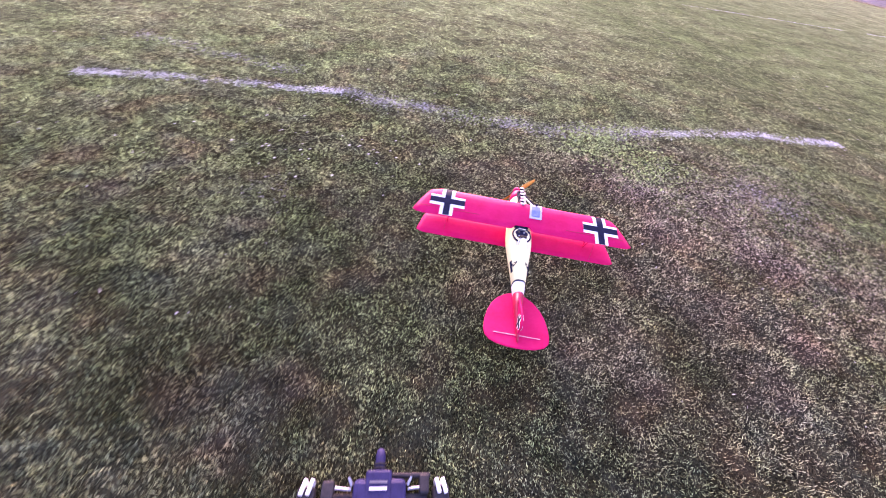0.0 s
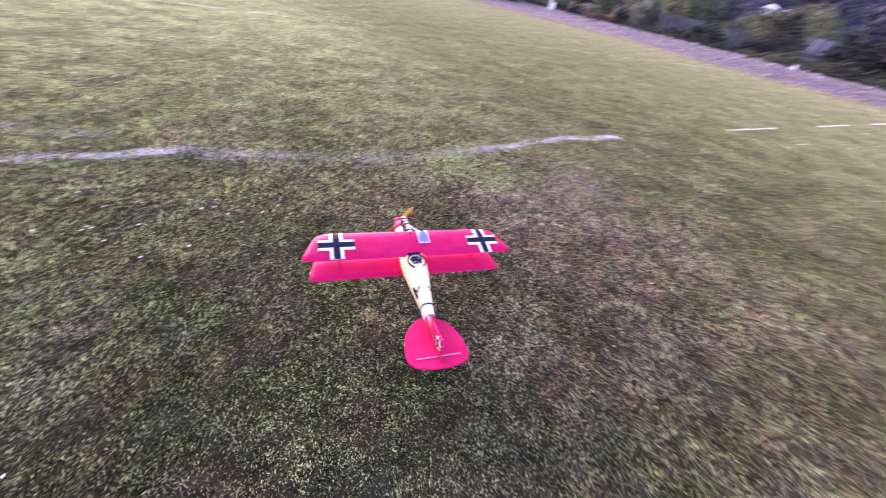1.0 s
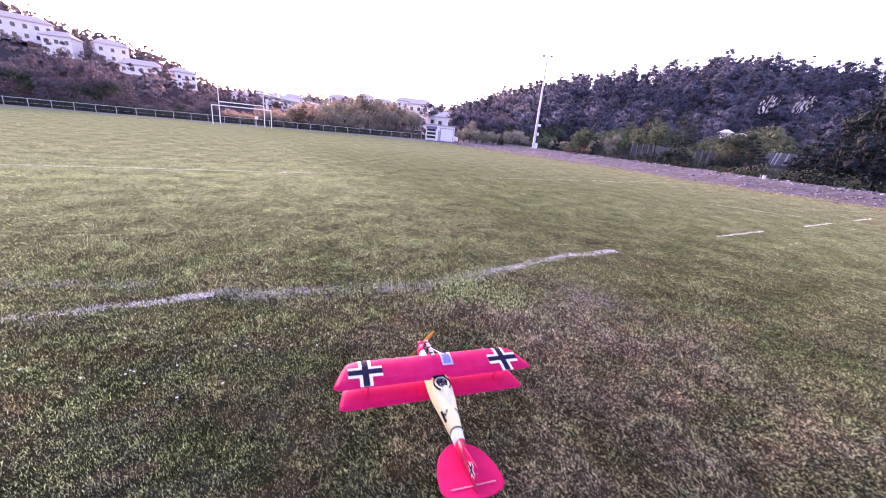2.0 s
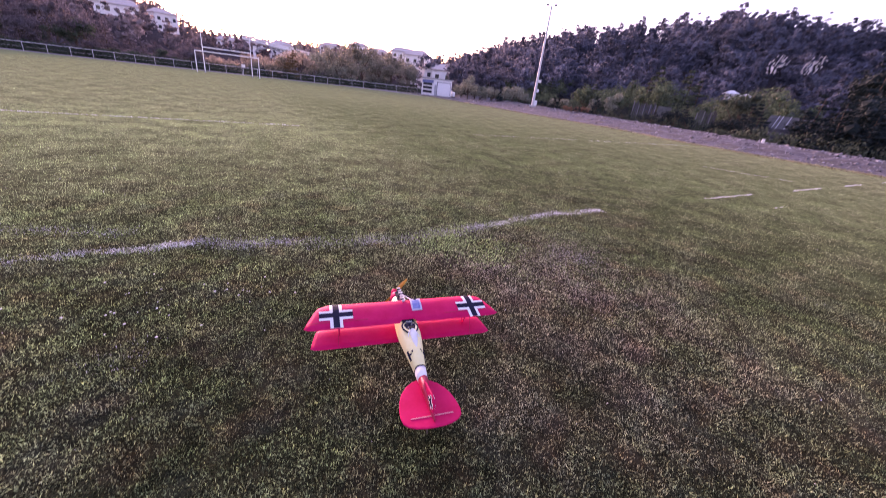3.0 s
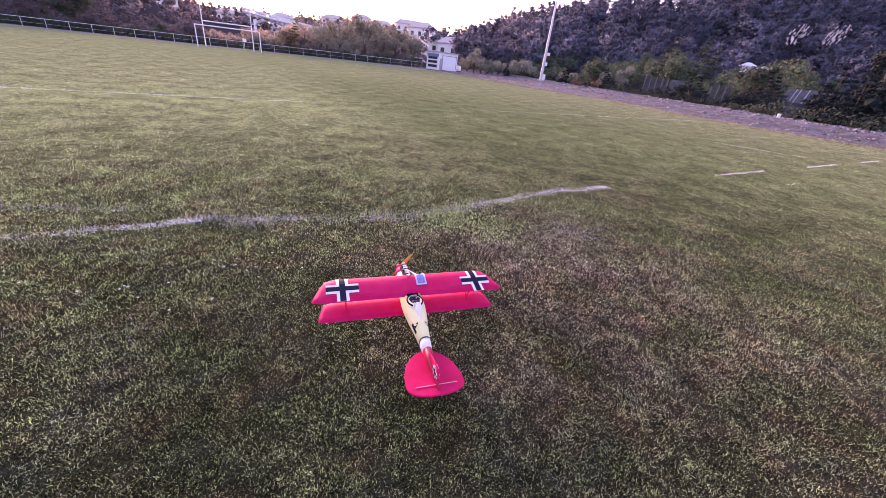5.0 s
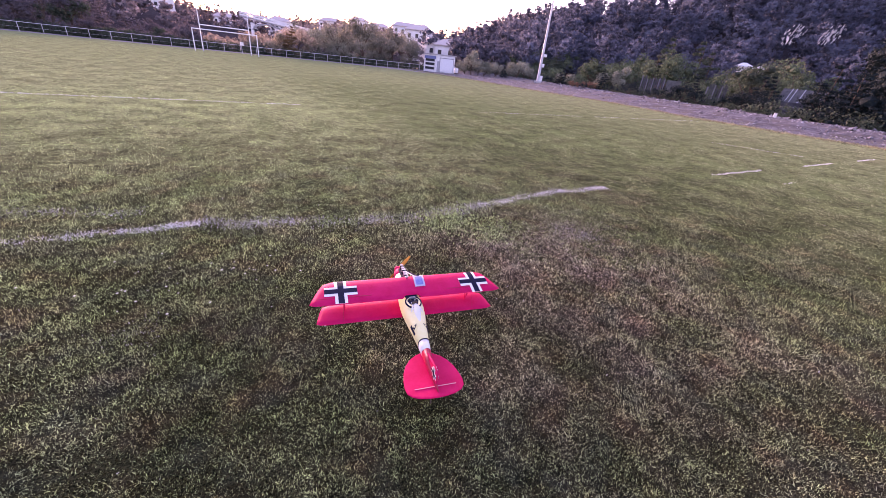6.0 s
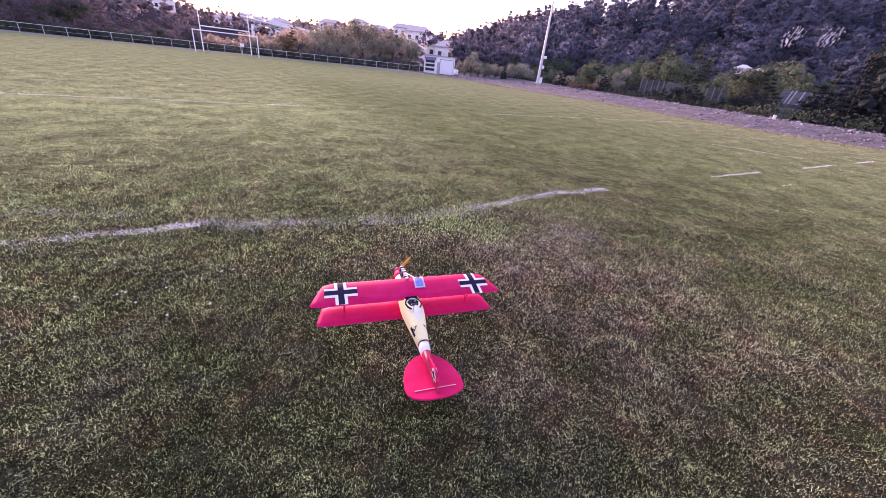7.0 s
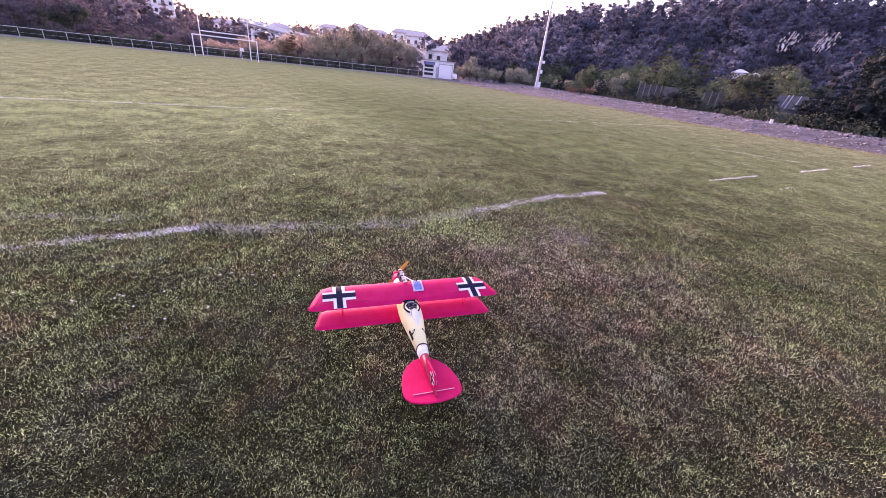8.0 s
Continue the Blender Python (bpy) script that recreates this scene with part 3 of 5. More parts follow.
def make_bank():
    """The gravel bank along the touchline, a little above the turf."""
    off, ys = np.linspace(0, 1, 44), np.arange(-60, 84, 0.7)
    U, Y = np.meshgrid(off, ys, indexing="ij")
    rng = np.random.default_rng(4)
    O = -0.6 + U ** 1.25 * (bank_line(Y) + 13.0 - field_edge(Y))
    X = field_edge(Y) + O + (0.5 * value_noise(Y, 0 * Y, 1.7, 5) + 1.4 * value_noise(Y, 0 * Y, 6.0, 6) - 0.9) * (O < 0.6)
    Z = land(X, Y) + np.where(O < 0.3, -0.03, 0.012) + (rng.uniform(0, 0.07, X.shape) + 0.13 * value_noise(X, Y, 1.1, 7)) * smoothstep(0.2, 5.0, O)
    n = len(ys)
    i, j = np.meshgrid(np.arange(len(off) - 1), np.arange(n - 1), indexing="ij")
    q = np.stack([i * n + j, (i + 1) * n + j, (i + 1) * n + j + 1, i * n + j + 1], -1).reshape(-1, 4)
    ob = mesh_object("gravel_bank", np.stack([X, Y, Z], -1).reshape(-1, 3), q.ravel(), np.full(len(q), 4), GRAVEL, smooth=False)
    # loose stones on the bank
    n = 12000
    o, y = 0.3 + 11.2 * rng.uniform(0, 1, n) ** 0.7, rng.uniform(-12, 78, n)
    x = field_edge(y) + 0.3 + (o - 0.3) * (bank_line(y) + 11.2 - field_edge(y)) / 11.2
    s = rng.uniform(0.025, 0.06, n) * np.where(rng.uniform(0, 1, n) < 0.06, 2.4, 1.0) * (1 + 0.4 * smoothstep(6, 10, o))
    c = np.stack([x, y, land(x, y) + 0.09 * smoothstep(0.2, 5.0, o) + s * 0.3], -1)
    d = np.array([(1, 0, 0), (0, 1, 0), (-1, 0, 0), (0, -1, 0), (0, 0, 0.8), (0, 0, -0.8)])
    V = c[:, None] + d[None] * s[:, None, None] * rng.uniform(0.6, 1.4, (n, 6, 1))
    f = np.array([(0, 1, 4), (1, 2, 4), (2, 3, 4), (3, 0, 4), (1, 0, 5), (2, 1, 5), (3, 2, 5), (0, 3, 5)])
    F = (np.arange(n)[:, None, None] * 6 + f[None]).ravel()
    tagged(mesh_object("bank_stones", V.reshape(-1, 3), F, np.full(8 * n, 3), STONE, np.repeat(rng.uniform(0, 1, n), 6)), "scattered pale and dark stones on the gravel bank", "stones", kind="stuff")
    wx = 11 * rng.uniform(0, 1, 18000) ** 2.2 - 0.8
    wy = rng.uniform(-12, 78, 18000)
    k = value_noise(wx, wy, 2.2, 9) > 0.35 + 0.06 * wx
    blades("bank_weeds", field_edge(wy[k]) + wx[k], wy[k], 0.15, 0.02, BLADE, "dry straw-coloured weeds on the gravel bank", "weeds", bent=False, seed=35)
    ey = rng.uniform(-12, 70, 15000)
    ex = rng.normal(-0.35, 0.3, 15000) + 0.5 * value_noise(ey, 0 * ey, 1.7, 5) + 1.4 * value_noise(ey, 0 * ey, 6.0, 6) - 0.9
    blades("edge_straw", field_edge(ey) + ex, ey, 0.12, 0.03, STRAW, "bleached straw-coloured grass along the foot of the bank", "weeds", bent=False, seed=37, lean=1.3)
    tagged(ob, "low bank of purplish grey gravel and dry weeds beside the field", "bank", kind="structure")


make_bank()


def make_path():
    """The gravel path behind the goal line, which bends into the bank."""
    xs = np.arange(-60, 32.7, 0.8)
    rng = np.random.default_rng(14)
    near = goal_edge(xs) - 0.3 + 0.6 * value_noise(xs, 0 * xs, 2.5, 15)
    far = np.interp(xs, [-60, 33], [74.2, 75.5])
    rows = 9
    u = np.linspace(0, 1, rows)
    X = np.repeat(xs[:, None], rows, 1)
    Y = near[:, None] * (1 - u) + far[:, None] * u
    Z = land(X, Y) + np.where(u == 0, -0.03, 0.014) + rng.uniform(0, 0.03, X.shape) * (u > 0)
    i, j = np.meshgrid(np.arange(len(xs) - 1), np.arange(rows - 1), indexing="ij")
    q = np.stack([i * rows + j, (i + 1) * rows + j, (i + 1) * rows + j + 1, i * rows + j + 1], -1).reshape(-1, 4)
    ob = mesh_object("gravel_path", np.stack([X, Y, Z], -1).reshape(-1, 3), q.ravel(), np.full(len(q), 4), PATH_GRAVEL)
    tagged(ob, "pale grey gravel path along the railing and round the hut", "path", kind="structure")


make_path()


# ---- field lines ----
def chalk_line(x0, x1, y_at, width, per_metre, mat, label, seed, length=0.021, blade=0.0078, fill=-0.1):
    """A painted line: chalked blades, broken and mottled."""
    rng = np.random.default_rng(seed)
    n = int((x1 - x0) * per_metre)
    x = rng.uniform(x0, x1, n)
    y = y_at(x) + rng.normal(0, width * 0.32, n) + 0.018 * np.sin(x * 7.3 + seed)
    k = rng.uniform(0.1, 0.9, n) < 0.45 * value_noise(x, y, 0.05, seed + 5) + 0.85 * value_noise(x, y, 0.24, seed + 6) + fill
    ob = blades("field_line", x[k], y[k], length, blade, mat, label, "field line", lean=1.25, bent=False, seed=seed)
    ob["kind"] = "structure"
    return ob


def worn_y(x):
    return np.interp(x, [-3, -0.3, 0.15, 1.0, 1.95, 3.1, 4.4, 5.8], [3.86, 3.96, 3.84, 3.62, 3.5, 3.68, 3.87, 3.83])


def even_y(x):
    return 3.93 + 0 * x


chalk_line(-2.6, -0.28, worn_y, 0.13, 3300, LIME, "broken white chalk line across the turf", 41)
chalk_line(-0.3, 3.1, worn_y, 0.27, 2700, FADED, "almost worn-off grey chalk line on bare turf", 42, fill=-0.02)
chalk_line(2.9, 5.8, worn_y, 0.15, 3000, LIME, "broken white chalk line across the turf", 43, fill=0.08)
for k, (u, v) in enumerate(((9.7, 12.25), (15.0, 17.5), (20.1, 22.4), (25.5, 28.0))):
    chalk_line(u, v, even_y, 0.05, 300, LIME, "white chalk dash on the green turf", 44 + k, 0.035, 0.014)
chalk_line(-2.6, -0.7, lambda x: 4.55 - 0.35 * (x + 1.3), 0.24, 850, FADED, "stray faint trace of an old chalk line", 50)
for k, (u, v) in enumerate(((-9, 2.5), (9.5, 16), (17, 27))):
    chalk_line(u, v, lambda x: 13.3 + 0 * x, 0.055, 90 if k else 320, LIME, "thin pale chalk line across the field", 51 + k, 0.03, 0.02)


chalk_line(16.4, 17.8, lambda x: 7.2 - 1.7 * (x - 16.4), 0.05, 260, LIME, "short worn stretch of an old touchline", 61, 0.03, 0.016)
chalk_line(10.9, 11.6, lambda x: 3.0 + 0 * x, 0.06, 70, LIME, "worn-off dab of chalk on the turf", 62, 0.03, 0.014)


# ---- the model aeroplane ----
def cross_outline(s, w):
    return [(-w, -s), (w, -s), (w, -w), (s, -w), (s, w), (w, w), (w, s), (-w, s), (-w, w), (-s, w), (-s, -w), (-w, -w)]


def wing(span_lead, span_trail, y_lead, y_trail, z_lead, z_trail, thick, x_in=0.0, cut=0.0, notch=0.0):
    """A wing panel with a rounded leading edge and raked tips; x_in > 0 builds a right half that starts there."""
    bm = bmesh.new()
    half = np.array([0, 0.06, 0.1, 0.2, 0.35, 0.5, 0.65, 0.8, 0.9, 0.96, 1.0])
    u = np.concatenate([-half[:0:-1], half]) if x_in == 0 else half
    prof = [(0.0, 0.0), (0.03, 0.55), (0.12, 0.95), (0.3, 1.1), (0.55, 0.8), (0.8, 0.4), (1.0, 0.06), (1.0, -0.06), (0.7, -0.05), (0.35, -0.2), (0.1, -0.3), (0.03, -0.22)]
    rings = []
    for t in u:
        a = abs(t)
        ring = []
        for c, h in prof:
            outer = span_lead + (span_trail - span_lead) * c ** 0.8
            x = t * outer if x_in == 0 else x_in + t * (outer - x_in)
            tail = y_trail + (notch if abs(x) < cut else 0.0)
            tail += 0.02 * smoothstep(0.94, 1.0, a)
            y = y_lead + (tail - y_lead) * c - 0.012 * smoothstep(0.9, 1.0, a) * (1 - c)
            z = z_lead + (z_trail - z_lead) * c + h * thick * (1 - 0.6 * smoothstep(0.9, 1.0, a))
            ring.append(bm.verts.new((x, y, z)))
        rings.append(ring)
    n = len(prof)
    for p, q in zip(rings, rings[1:]):
        for k in range(n):
            bm.faces.new((p[k], p[(k + 1) % n], q[(k + 1) % n], q[k]))
    bm.faces.new(rings[0])
    bm.faces.new(rings[-1])
    return bm


def wing_top(z_lead, z_trail, y_lead, y_trail, thick):
    prof = np.array([(0.0, 0.0), (0.03, 0.55), (0.12, 0.95), (0.3, 1.1), (0.55, 0.8), (0.8, 0.4), (1.0, 0.06)])

    def top(x, y):
        c = np.clip((y_lead - y) / (y_lead - y_trail), 0, 1)
        return z_lead + (z_trail - z_lead) * c + np.interp(c, prof[:, 0], prof[:, 1]) * thick
    return top


def draped(outline, top, lift, thick=0.0012):
    """A thin decal over a curved surface: its outline filled, cut finely along y and laid on top."""
    bm = slab(outline, 0, thick)
    ys = [y for _, y in outline]
    for k in range(1, 10):
        y = min(ys) + (max(ys) - min(ys)) * k / 10
        bmesh.ops.bisect_plane(bm, geom=bm.verts[:] + bm.edges[:] + bm.faces[:], plane_co=(0, y, 0), plane_no=(0, 1, 0))
    for v in bm.verts:
        v.co.z += float(top(v.co.x, v.co.y)) + lift
    return bm


SECTIONS = [(0.33, 0, 0.283, 0.046, 0.05), (0.3, 0, 0.281, 0.054, 0.058), (0.2, 0, 0.277, 0.06, 0.063), (0.1, 0, 0.273, 0.065, 0.064), (0.03, 0, 0.27, 0.069, 0.064),
            (-0.03, 0, 0.266, 0.068, 0.064), (-0.1, 0, 0.26, 0.06, 0.06), (-0.18, 0, 0.25, 0.048, 0.053), (-0.305, 0, 0.232, 0.031, 0.041)]


def fuselage_top(x, y):
    """The height of the fuselage skin over x and y."""
    rows = np.array(SECTIONS)[::-1]
    z, w, h = (np.interp(y, rows[:, 0], rows[:, k]) for k in (2, 3, 4))
    return z + h * (1 - min(0.985, abs(x) / w) ** 2.5) ** 0.4


def model_aeroplane(m):
    plane = empty("model_aeroplane", m, "pink-red model biplane with cream fuselage standing on turf", "model airplane")
    # wings
    up_z = (0.366, 0.346, 0.213, 0.0, 0.017)
    upper = part("upper_wing", wing(0.51, 0.6, 0.213, 0.0, 0.366, 0.346, 0.017, cut=0.05, notch=0.035), PINK, plane, "glossy pink-red upper wing with raked tips", True)
    top = wing_top(*up_z)
    for cx, cy in ((-0.42, 0.104), (0.435, 0.098)):
        for name, s, w, lift, mat in (("white_cross", 0.096, 0.0355, 0.0015, WHITE), ("black_cross", 0.096, 0.0175, 0.003, BLACK)):
            part(name, draped([(cx + x, cy + y * 1.02) for x, y in cross_outline(s, w)], top, lift), mat, upper)
    part("aileron_seam", draped([(-0.56, 0.05), (-0.24, 0.05), (-0.24, 0.053), (-0.57, 0.053)], top, 0.001), RED, upper)
    part("aileron_seam", draped([(0.24, 0.05), (0.56, 0.05), (0.57, 0.053), (0.24, 0.053)], top, 0.001), RED, upper)
    rad = part("radiator", draped([(0.036, 0.088), (0.103, 0.088), (0.11, 0.2), (0.043, 0.2)], top, 0.003, 0.004), material("pale_lilac_frame", (0.4, 0.4, 0.52), (0.5, 0.5, 0.62), 30, 0.6), upper, "radiator panel with a pale lilac frame")
    part("radiator_core", draped([(0.046, 0.1), (0.092, 0.1), (0.097, 0.176), (0.051, 0.176)], top, 0.007, 0.004), STEEL, rad, "blue-grey radiator core")
    part("filler_cap", tube((0.078, 0.19, 0.384), (0.078, 0.19, 0.4), 0.005, 0.005, 10), BLACK, rad)
    for s in (-1, 1):
        bm = wing(0.53, 0.568, 0.185, 0.012, 0.212, 0.196, 0.015, x_in=0.035)
        if s < 0:
            bmesh.ops.scale(bm, vec=(-1, 1, 1), verts=bm.verts)
        part("lower_wing", bm, PINK, plane, "pink-red lower wing panel", True)
        # interplane struts in a V
        for y0 in (0.06, 0.17):
            part("strut", tube((s * 0.4, 0.11, 0.215), (s * 0.405, y0, 0.356), 0.0035, 0.0035, 8), PINK, plane)
        part("cabane_strut", tube((s * 0.035, 0.15, 0.32), (s * 0.055, 0.15, 0.356), 0.003, 0.003, 8), CHROME, plane)
        part("cabane_strut", tube((s * 0.035, 0.06, 0.32), (s * 0.055, 0.06, 0.348), 0.003, 0.003, 8), CHROME, plane)
        part("aileron_rod", tube((s * 0.41, 0.045, 0.358), (s * 0.414, 0.0, 0.215), 0.001, 0.001, 6), RED, plane)
    # fuselage
    part("fuselage", loft(SECTIONS, 24, 2.5), CREAM, plane, "cream plywood-coloured fuselage", True)
    part("tail_band", loft([(-0.304, 0, 0.232, 0.0314, 0.0414), (-0.335, 0, 0.227, 0.0285, 0.0375), (-0.36, 0, 0.223, 0.026, 0.034)], 24, 2.5), WHITE, plane, "white band round the tail", True)
    part("stripe", loft([(-0.298, 0, 0.233, 0.0332, 0.0432), (-0.304, 0, 0.232, 0.0325, 0.0425)], 24, 2.5), BLACK, plane, "thin black ring")
    part("tail_cone", loft([(-0.359, 0, 0.223, 0.0265, 0.0345), (-0.43, 0, 0.21, 0.02, 0.026), (-0.52, 0, 0.195, 0.012, 0.016), (-0.6, 0, 0.185, 0.004, 0.007)], 20, 2.2), RED, plane, "dark red tail cone", True)
    # cowling, engine and propeller
    part("cowling", loft([(0.43, 0, 0.288, 0.012, 0.012), (0.425, 0, 0.288, 0.028, 0.028), (0.405, 0, 0.287, 0.038, 0.04), (0.37, 0, 0.285, 0.045, 0.048), (0.329, 0, 0.283, 0.0475, 0.0515)], 24, 2.1), PINK, plane, "pink-red rounded nose cowling", True)
    eng = part("engine_block", box((0.036, 0.19, 0.02), (0, 0.265, 0.345), None, 0.004), BLACK, plane, "black engine block on the nose")
    for k in range(6):
        cyl = bmesh.new()
        tube_into(cyl, (0, 0.19 + k * 0.031, 0.35), (0, 0.19 + k * 0.031, 0.385), 0.011, 0.009, 12)
        part("cylinder", cyl, BLACK if k % 2 else CHROME, eng)
        part("valve_cover", box((0.024, 0.008, 0.006), (0, 0.19 + k * 0.031, 0.388), None, 0.002), WHITE, eng)
    part("exhaust_pipe", tube((0.026, 0.19, 0.345), (0.028, 0.36, 0.345), 0.006, 0.006, 10), CHROME, eng)
    part("coolant_pipe", tube((0.07, 0.19, 0.385), (0.012, 0.37, 0.345), 0.0035, 0.0035, 8), BLACK, plane, "thin pipe from nose to radiator")
    part("coolant_pipe", tube((0.055, 0.19, 0.385), (-0.004, 0.36, 0.35), 0.003, 0.003, 8), WHITE, plane)
    part("spinner", loft([(0.492, 0, 0.288, 0.002, 0.002), (0.485, 0, 0.288, 0.013, 0.013), (0.465, 0, 0.288, 0.023, 0.023), (0.432, 0, 0.288, 0.029, 0.029)], 20), PINK, plane, "", True)
    for s in (1, -1):
        bm = bmesh.new()
        rings = []
        for t in np.linspace(0, 1, 9):
            r = 0.02 + 0.115 * t
            w = 0.004 + 0.009 * math.sin(math.pi * min(1, t * 0.85 + 0.12)) ** 0.8
            tw = radians(40 - 26 * t)
            rings.append([bm.verts.new((r, 0.452 + dy * math.cos(tw) * 0 + dw * w * math.sin(tw), dw * w * math.cos(tw) + dy * 0.002)) for dw, dy in ((-1, 0), (0, 1), (1, 0), (0, -1))])
        for p, q in zip(rings, rings[1:]):
            for k in range(4):
                bm.faces.new((p[k], p[(k + 1) % 4], q[(k + 1) % 4], q[k]))
        bm.faces.new(rings[0])
        bm.faces.new(rings[-1])
        bmesh.ops.rotate(bm, verts=bm.verts, cent=(0, 0.452, 0), matrix=Matrix.Rotation(radians(-52 if s > 0 else 128), 3, "Y"))
        bmesh.ops.translate(bm, verts=bm.verts, vec=(0, 0, 0.288))
        part("propeller_blade", bm, ORANGE, plane, "orange plastic propeller blade", True)
    # cockpit
    CY = -0.022
    rim = bmesh.new()
    g = 24
    rings = []
    for k in range(g):
        a = 2 * math.pi * k / g
        rings.append([rim.verts.new(((0.047 + 0.0045 * math.cos(b)) * math.cos(a), CY + (0.055 + 0.0045 * math.cos(b)) * math.sin(a), 0.3305 + 0.003 * math.sin(a) + 0.006 * math.sin(b))) for b in np.linspace(0, 2 * math.pi, 9)[:-1]])
    for k in range(g):
        p, q = rings[k], rings[(k + 1) % g]
        for j in range(8):
            rim.faces.new((p[j], q[j], q[(j + 1) % 8], p[(j + 1) % 8]))
    cockpit = part("cockpit_rim", rim, BLACK, plane, "black padded cockpit rim", True)
    part("cockpit_floor", slab([(0.046 * math.cos(a), CY + 0.054 * math.sin(a)) for a in np.linspace(0, 2 * math.pi, 21)[:-1]], 0.329, 0.3325), CREAM, cockpit)
    part("coaming", loft([(0.075, 0, 0.3, 0.044, 0.042), (0.05, 0, 0.298, 0.05, 0.042)], 20, 2.4), CREAM, plane, "", True)
    for k in range(4):
        a = 0.8 + k * 1.57
        part("cockpit_fitting", tube((0.018 * math.cos(a), CY + 0.022 * math.sin(a), 0.332), (0.02 * math.cos(a), CY + 0.024 * math.sin(a), 0.339), 0.006, 0.005, 10), BARK if k % 2 else CHROME, cockpit)
    part("well", slab([((0.033 + 0.003 * math.sin(a * 5)) * math.cos(a), CY + 0.004 + (0.039 + 0.003 * math.sin(a * 4)) * math.sin(a)) for a in np.linspace(0, 2 * math.pi, 25)[:-1]], 0.333, 0.3345), BLACK, cockpit, "dark open cockpit well")
    part("seat_back", box((0.034, 0.008, 0.02), (0, -0.05, 0.342), None, 0.003), BARK, cockpit)
    part("instrument_panel", box((0.04, 0.005, 0.014), (0, 0.012, 0.34), None, 0.002), CHROME, cockpit)
    for s in (-1, 1):
        part("gun", tube((s * 0.016, 0.07, 0.348), (s * 0.016, 0.16, 0.35), 0.005, 0.004, 8), BLACK, plane)
    part("windscreen", loft([(0.03, 0, 0.318, 0.038, 0.022), (0.05, 0, 0.322, 0.041, 0.027), (0.066, 0, 0.32, 0.036, 0.02)], 20, 2.2), BLACK, plane, "black windscreen hood", True)
    part("headrest", loft([(-0.06, 0.004, 0.333, 0.012, 0.014), (-0.085, 0.006, 0.327, 0.021, 0.017), (-0.12, 0.006, 0.316, 0.018, 0.013), (-0.18, 0.004, 0.296, 0.006, 0.007)], 16), WHITE, plane, "white streaked headrest fairing", True)
    for k, (dx, ln) in enumerate(((-0.022, 0.05), (0.012, 0.075), (0.03, 0.06))):
        part("scarf_streak", loft([(-0.05, dx * 0.4, 0.338, 0.003, 0.003), (-0.05 - ln * 0.6, dx * 0.9, 0.329, 0.005, 0.004), (-0.05 - ln, dx * 1.25, 0.316, 0.002, 0.002)], 8), WHITE, plane, "white streak behind the cockpit", True)
    for s in (-1, 1):
        for mark in ([(0.051, -0.178), (0.044, -0.178), (0.036, -0.245), (0.043, -0.245)], [(0.041, -0.202), (0.02, -0.193), (0.023, -0.205), (0.037, -0.222)]):
            part("side_marking", draped([(s * x, y) for x, y in mark], fuselage_top, 0.001), BLACK, plane, "jagged black side marking")
    # tail
    half = [(0.0, -0.3), (0.05, -0.318), (0.09, -0.348), (0.12, -0.388), (0.14, -0.435), (0.152, -0.49), (0.156, -0.54), (0.15, -0.575), (0.128, -0.6), (0.09, -0.616), (0.045, -0.624), (0.0, -0.626)]
    outline = half + [(-x, y) for x, y in half[-2:0:-1]]
    bm = slab(outline, 0.166, 0.176)
    tail = part("tailplane", bm, PINK, plane, "rounded pink-red tailplane")
    bevel = tail.modifiers.new("bevel", "BEVEL")
    bevel.width, bevel.segments = 0.004, 2
    part("elevator_hinge", box((0.22, 0.0035, 0.002), (0, -0.56, 0.1775)), material("pale_seam", (0.7, 0.3, 0.32), (0.8, 0.42, 0.42), 30, 0.6), tail, "pale hinge line")
    fin_side = [(-0.35, 0.238), (-0.4, 0.251), (-0.45, 0.264), (-0.5, 0.275), (-0.535, 0.278), (-0.558, 0.27), (-0.569, 0.25), (-0.566, 0.2), (-0.556, 0.18), (-0.4, 0.18)]
    bm = slab(fin_side, -0.005, 0.005)
    bm.transform(Matrix(((0, 0, 1, 0), (1, 0, 0, 0), (0, 1, 0, 0), (0, 0, 0, 1))))
    fin = part("fin", bm, PINK, plane, "pink-red fin and rudder")
    bevel = fin.modifiers.new("bevel", "BEVEL")
    bevel.width, bevel.segments = 0.003, 2
    for s in (-1, 1):
        for name, arm, w, off, mat in (("white_cross", 0.036, 0.014, 0.0062, WHITE), ("black_cross", 0.036, 0.0062, 0.0076, BLACK)):
            bm = slab([(-0.527 + x, 0.236 + y) for x, y in cross_outline(arm, w)], s * off - 0.0007, s * off + 0.0007)
            bm.transform(Matrix(((0, 0, 1, 0), (1, 0, 0, 0), (0, 1, 0, 0), (0, 0, 0, 1))))
            part(name, bm, mat, fin)
    part("tail_skid", tube((0, -0.45, 0.185), (0, -0.52, 0.002), 0.005, 0.004, 8), BARK, plane)
    # undercarriage
    for s in (-1, 1):
        for y0 in (0.18, 0.31):
            part("gear_leg", tube((s * 0.045, y0, 0.23), (s * 0.085, 0.27, 0.045), 0.005, 0.005, 8), CHROME, plane)
        wheel = bmesh.new()
        tube_into(wheel, (s * 0.09, 0.27, 0.045), (s * 0.112, 0.27, 0.045), 0.045, 0.045, 24)
        wheel_ob = part("wheel", wheel, RUBBER, plane, "black model wheel")
        part("hub", tube((s * 0.088, 0.27, 0.045), (s * 0.115, 0.27, 0.045), 0.027, 0.026, 20), WHITE, wheel_ob)
    part("axle", tube((-0.1, 0.27, 0.045), (0.1, 0.27, 0.045), 0.004, 0.004, 8), CHROME, plane)
    return plane


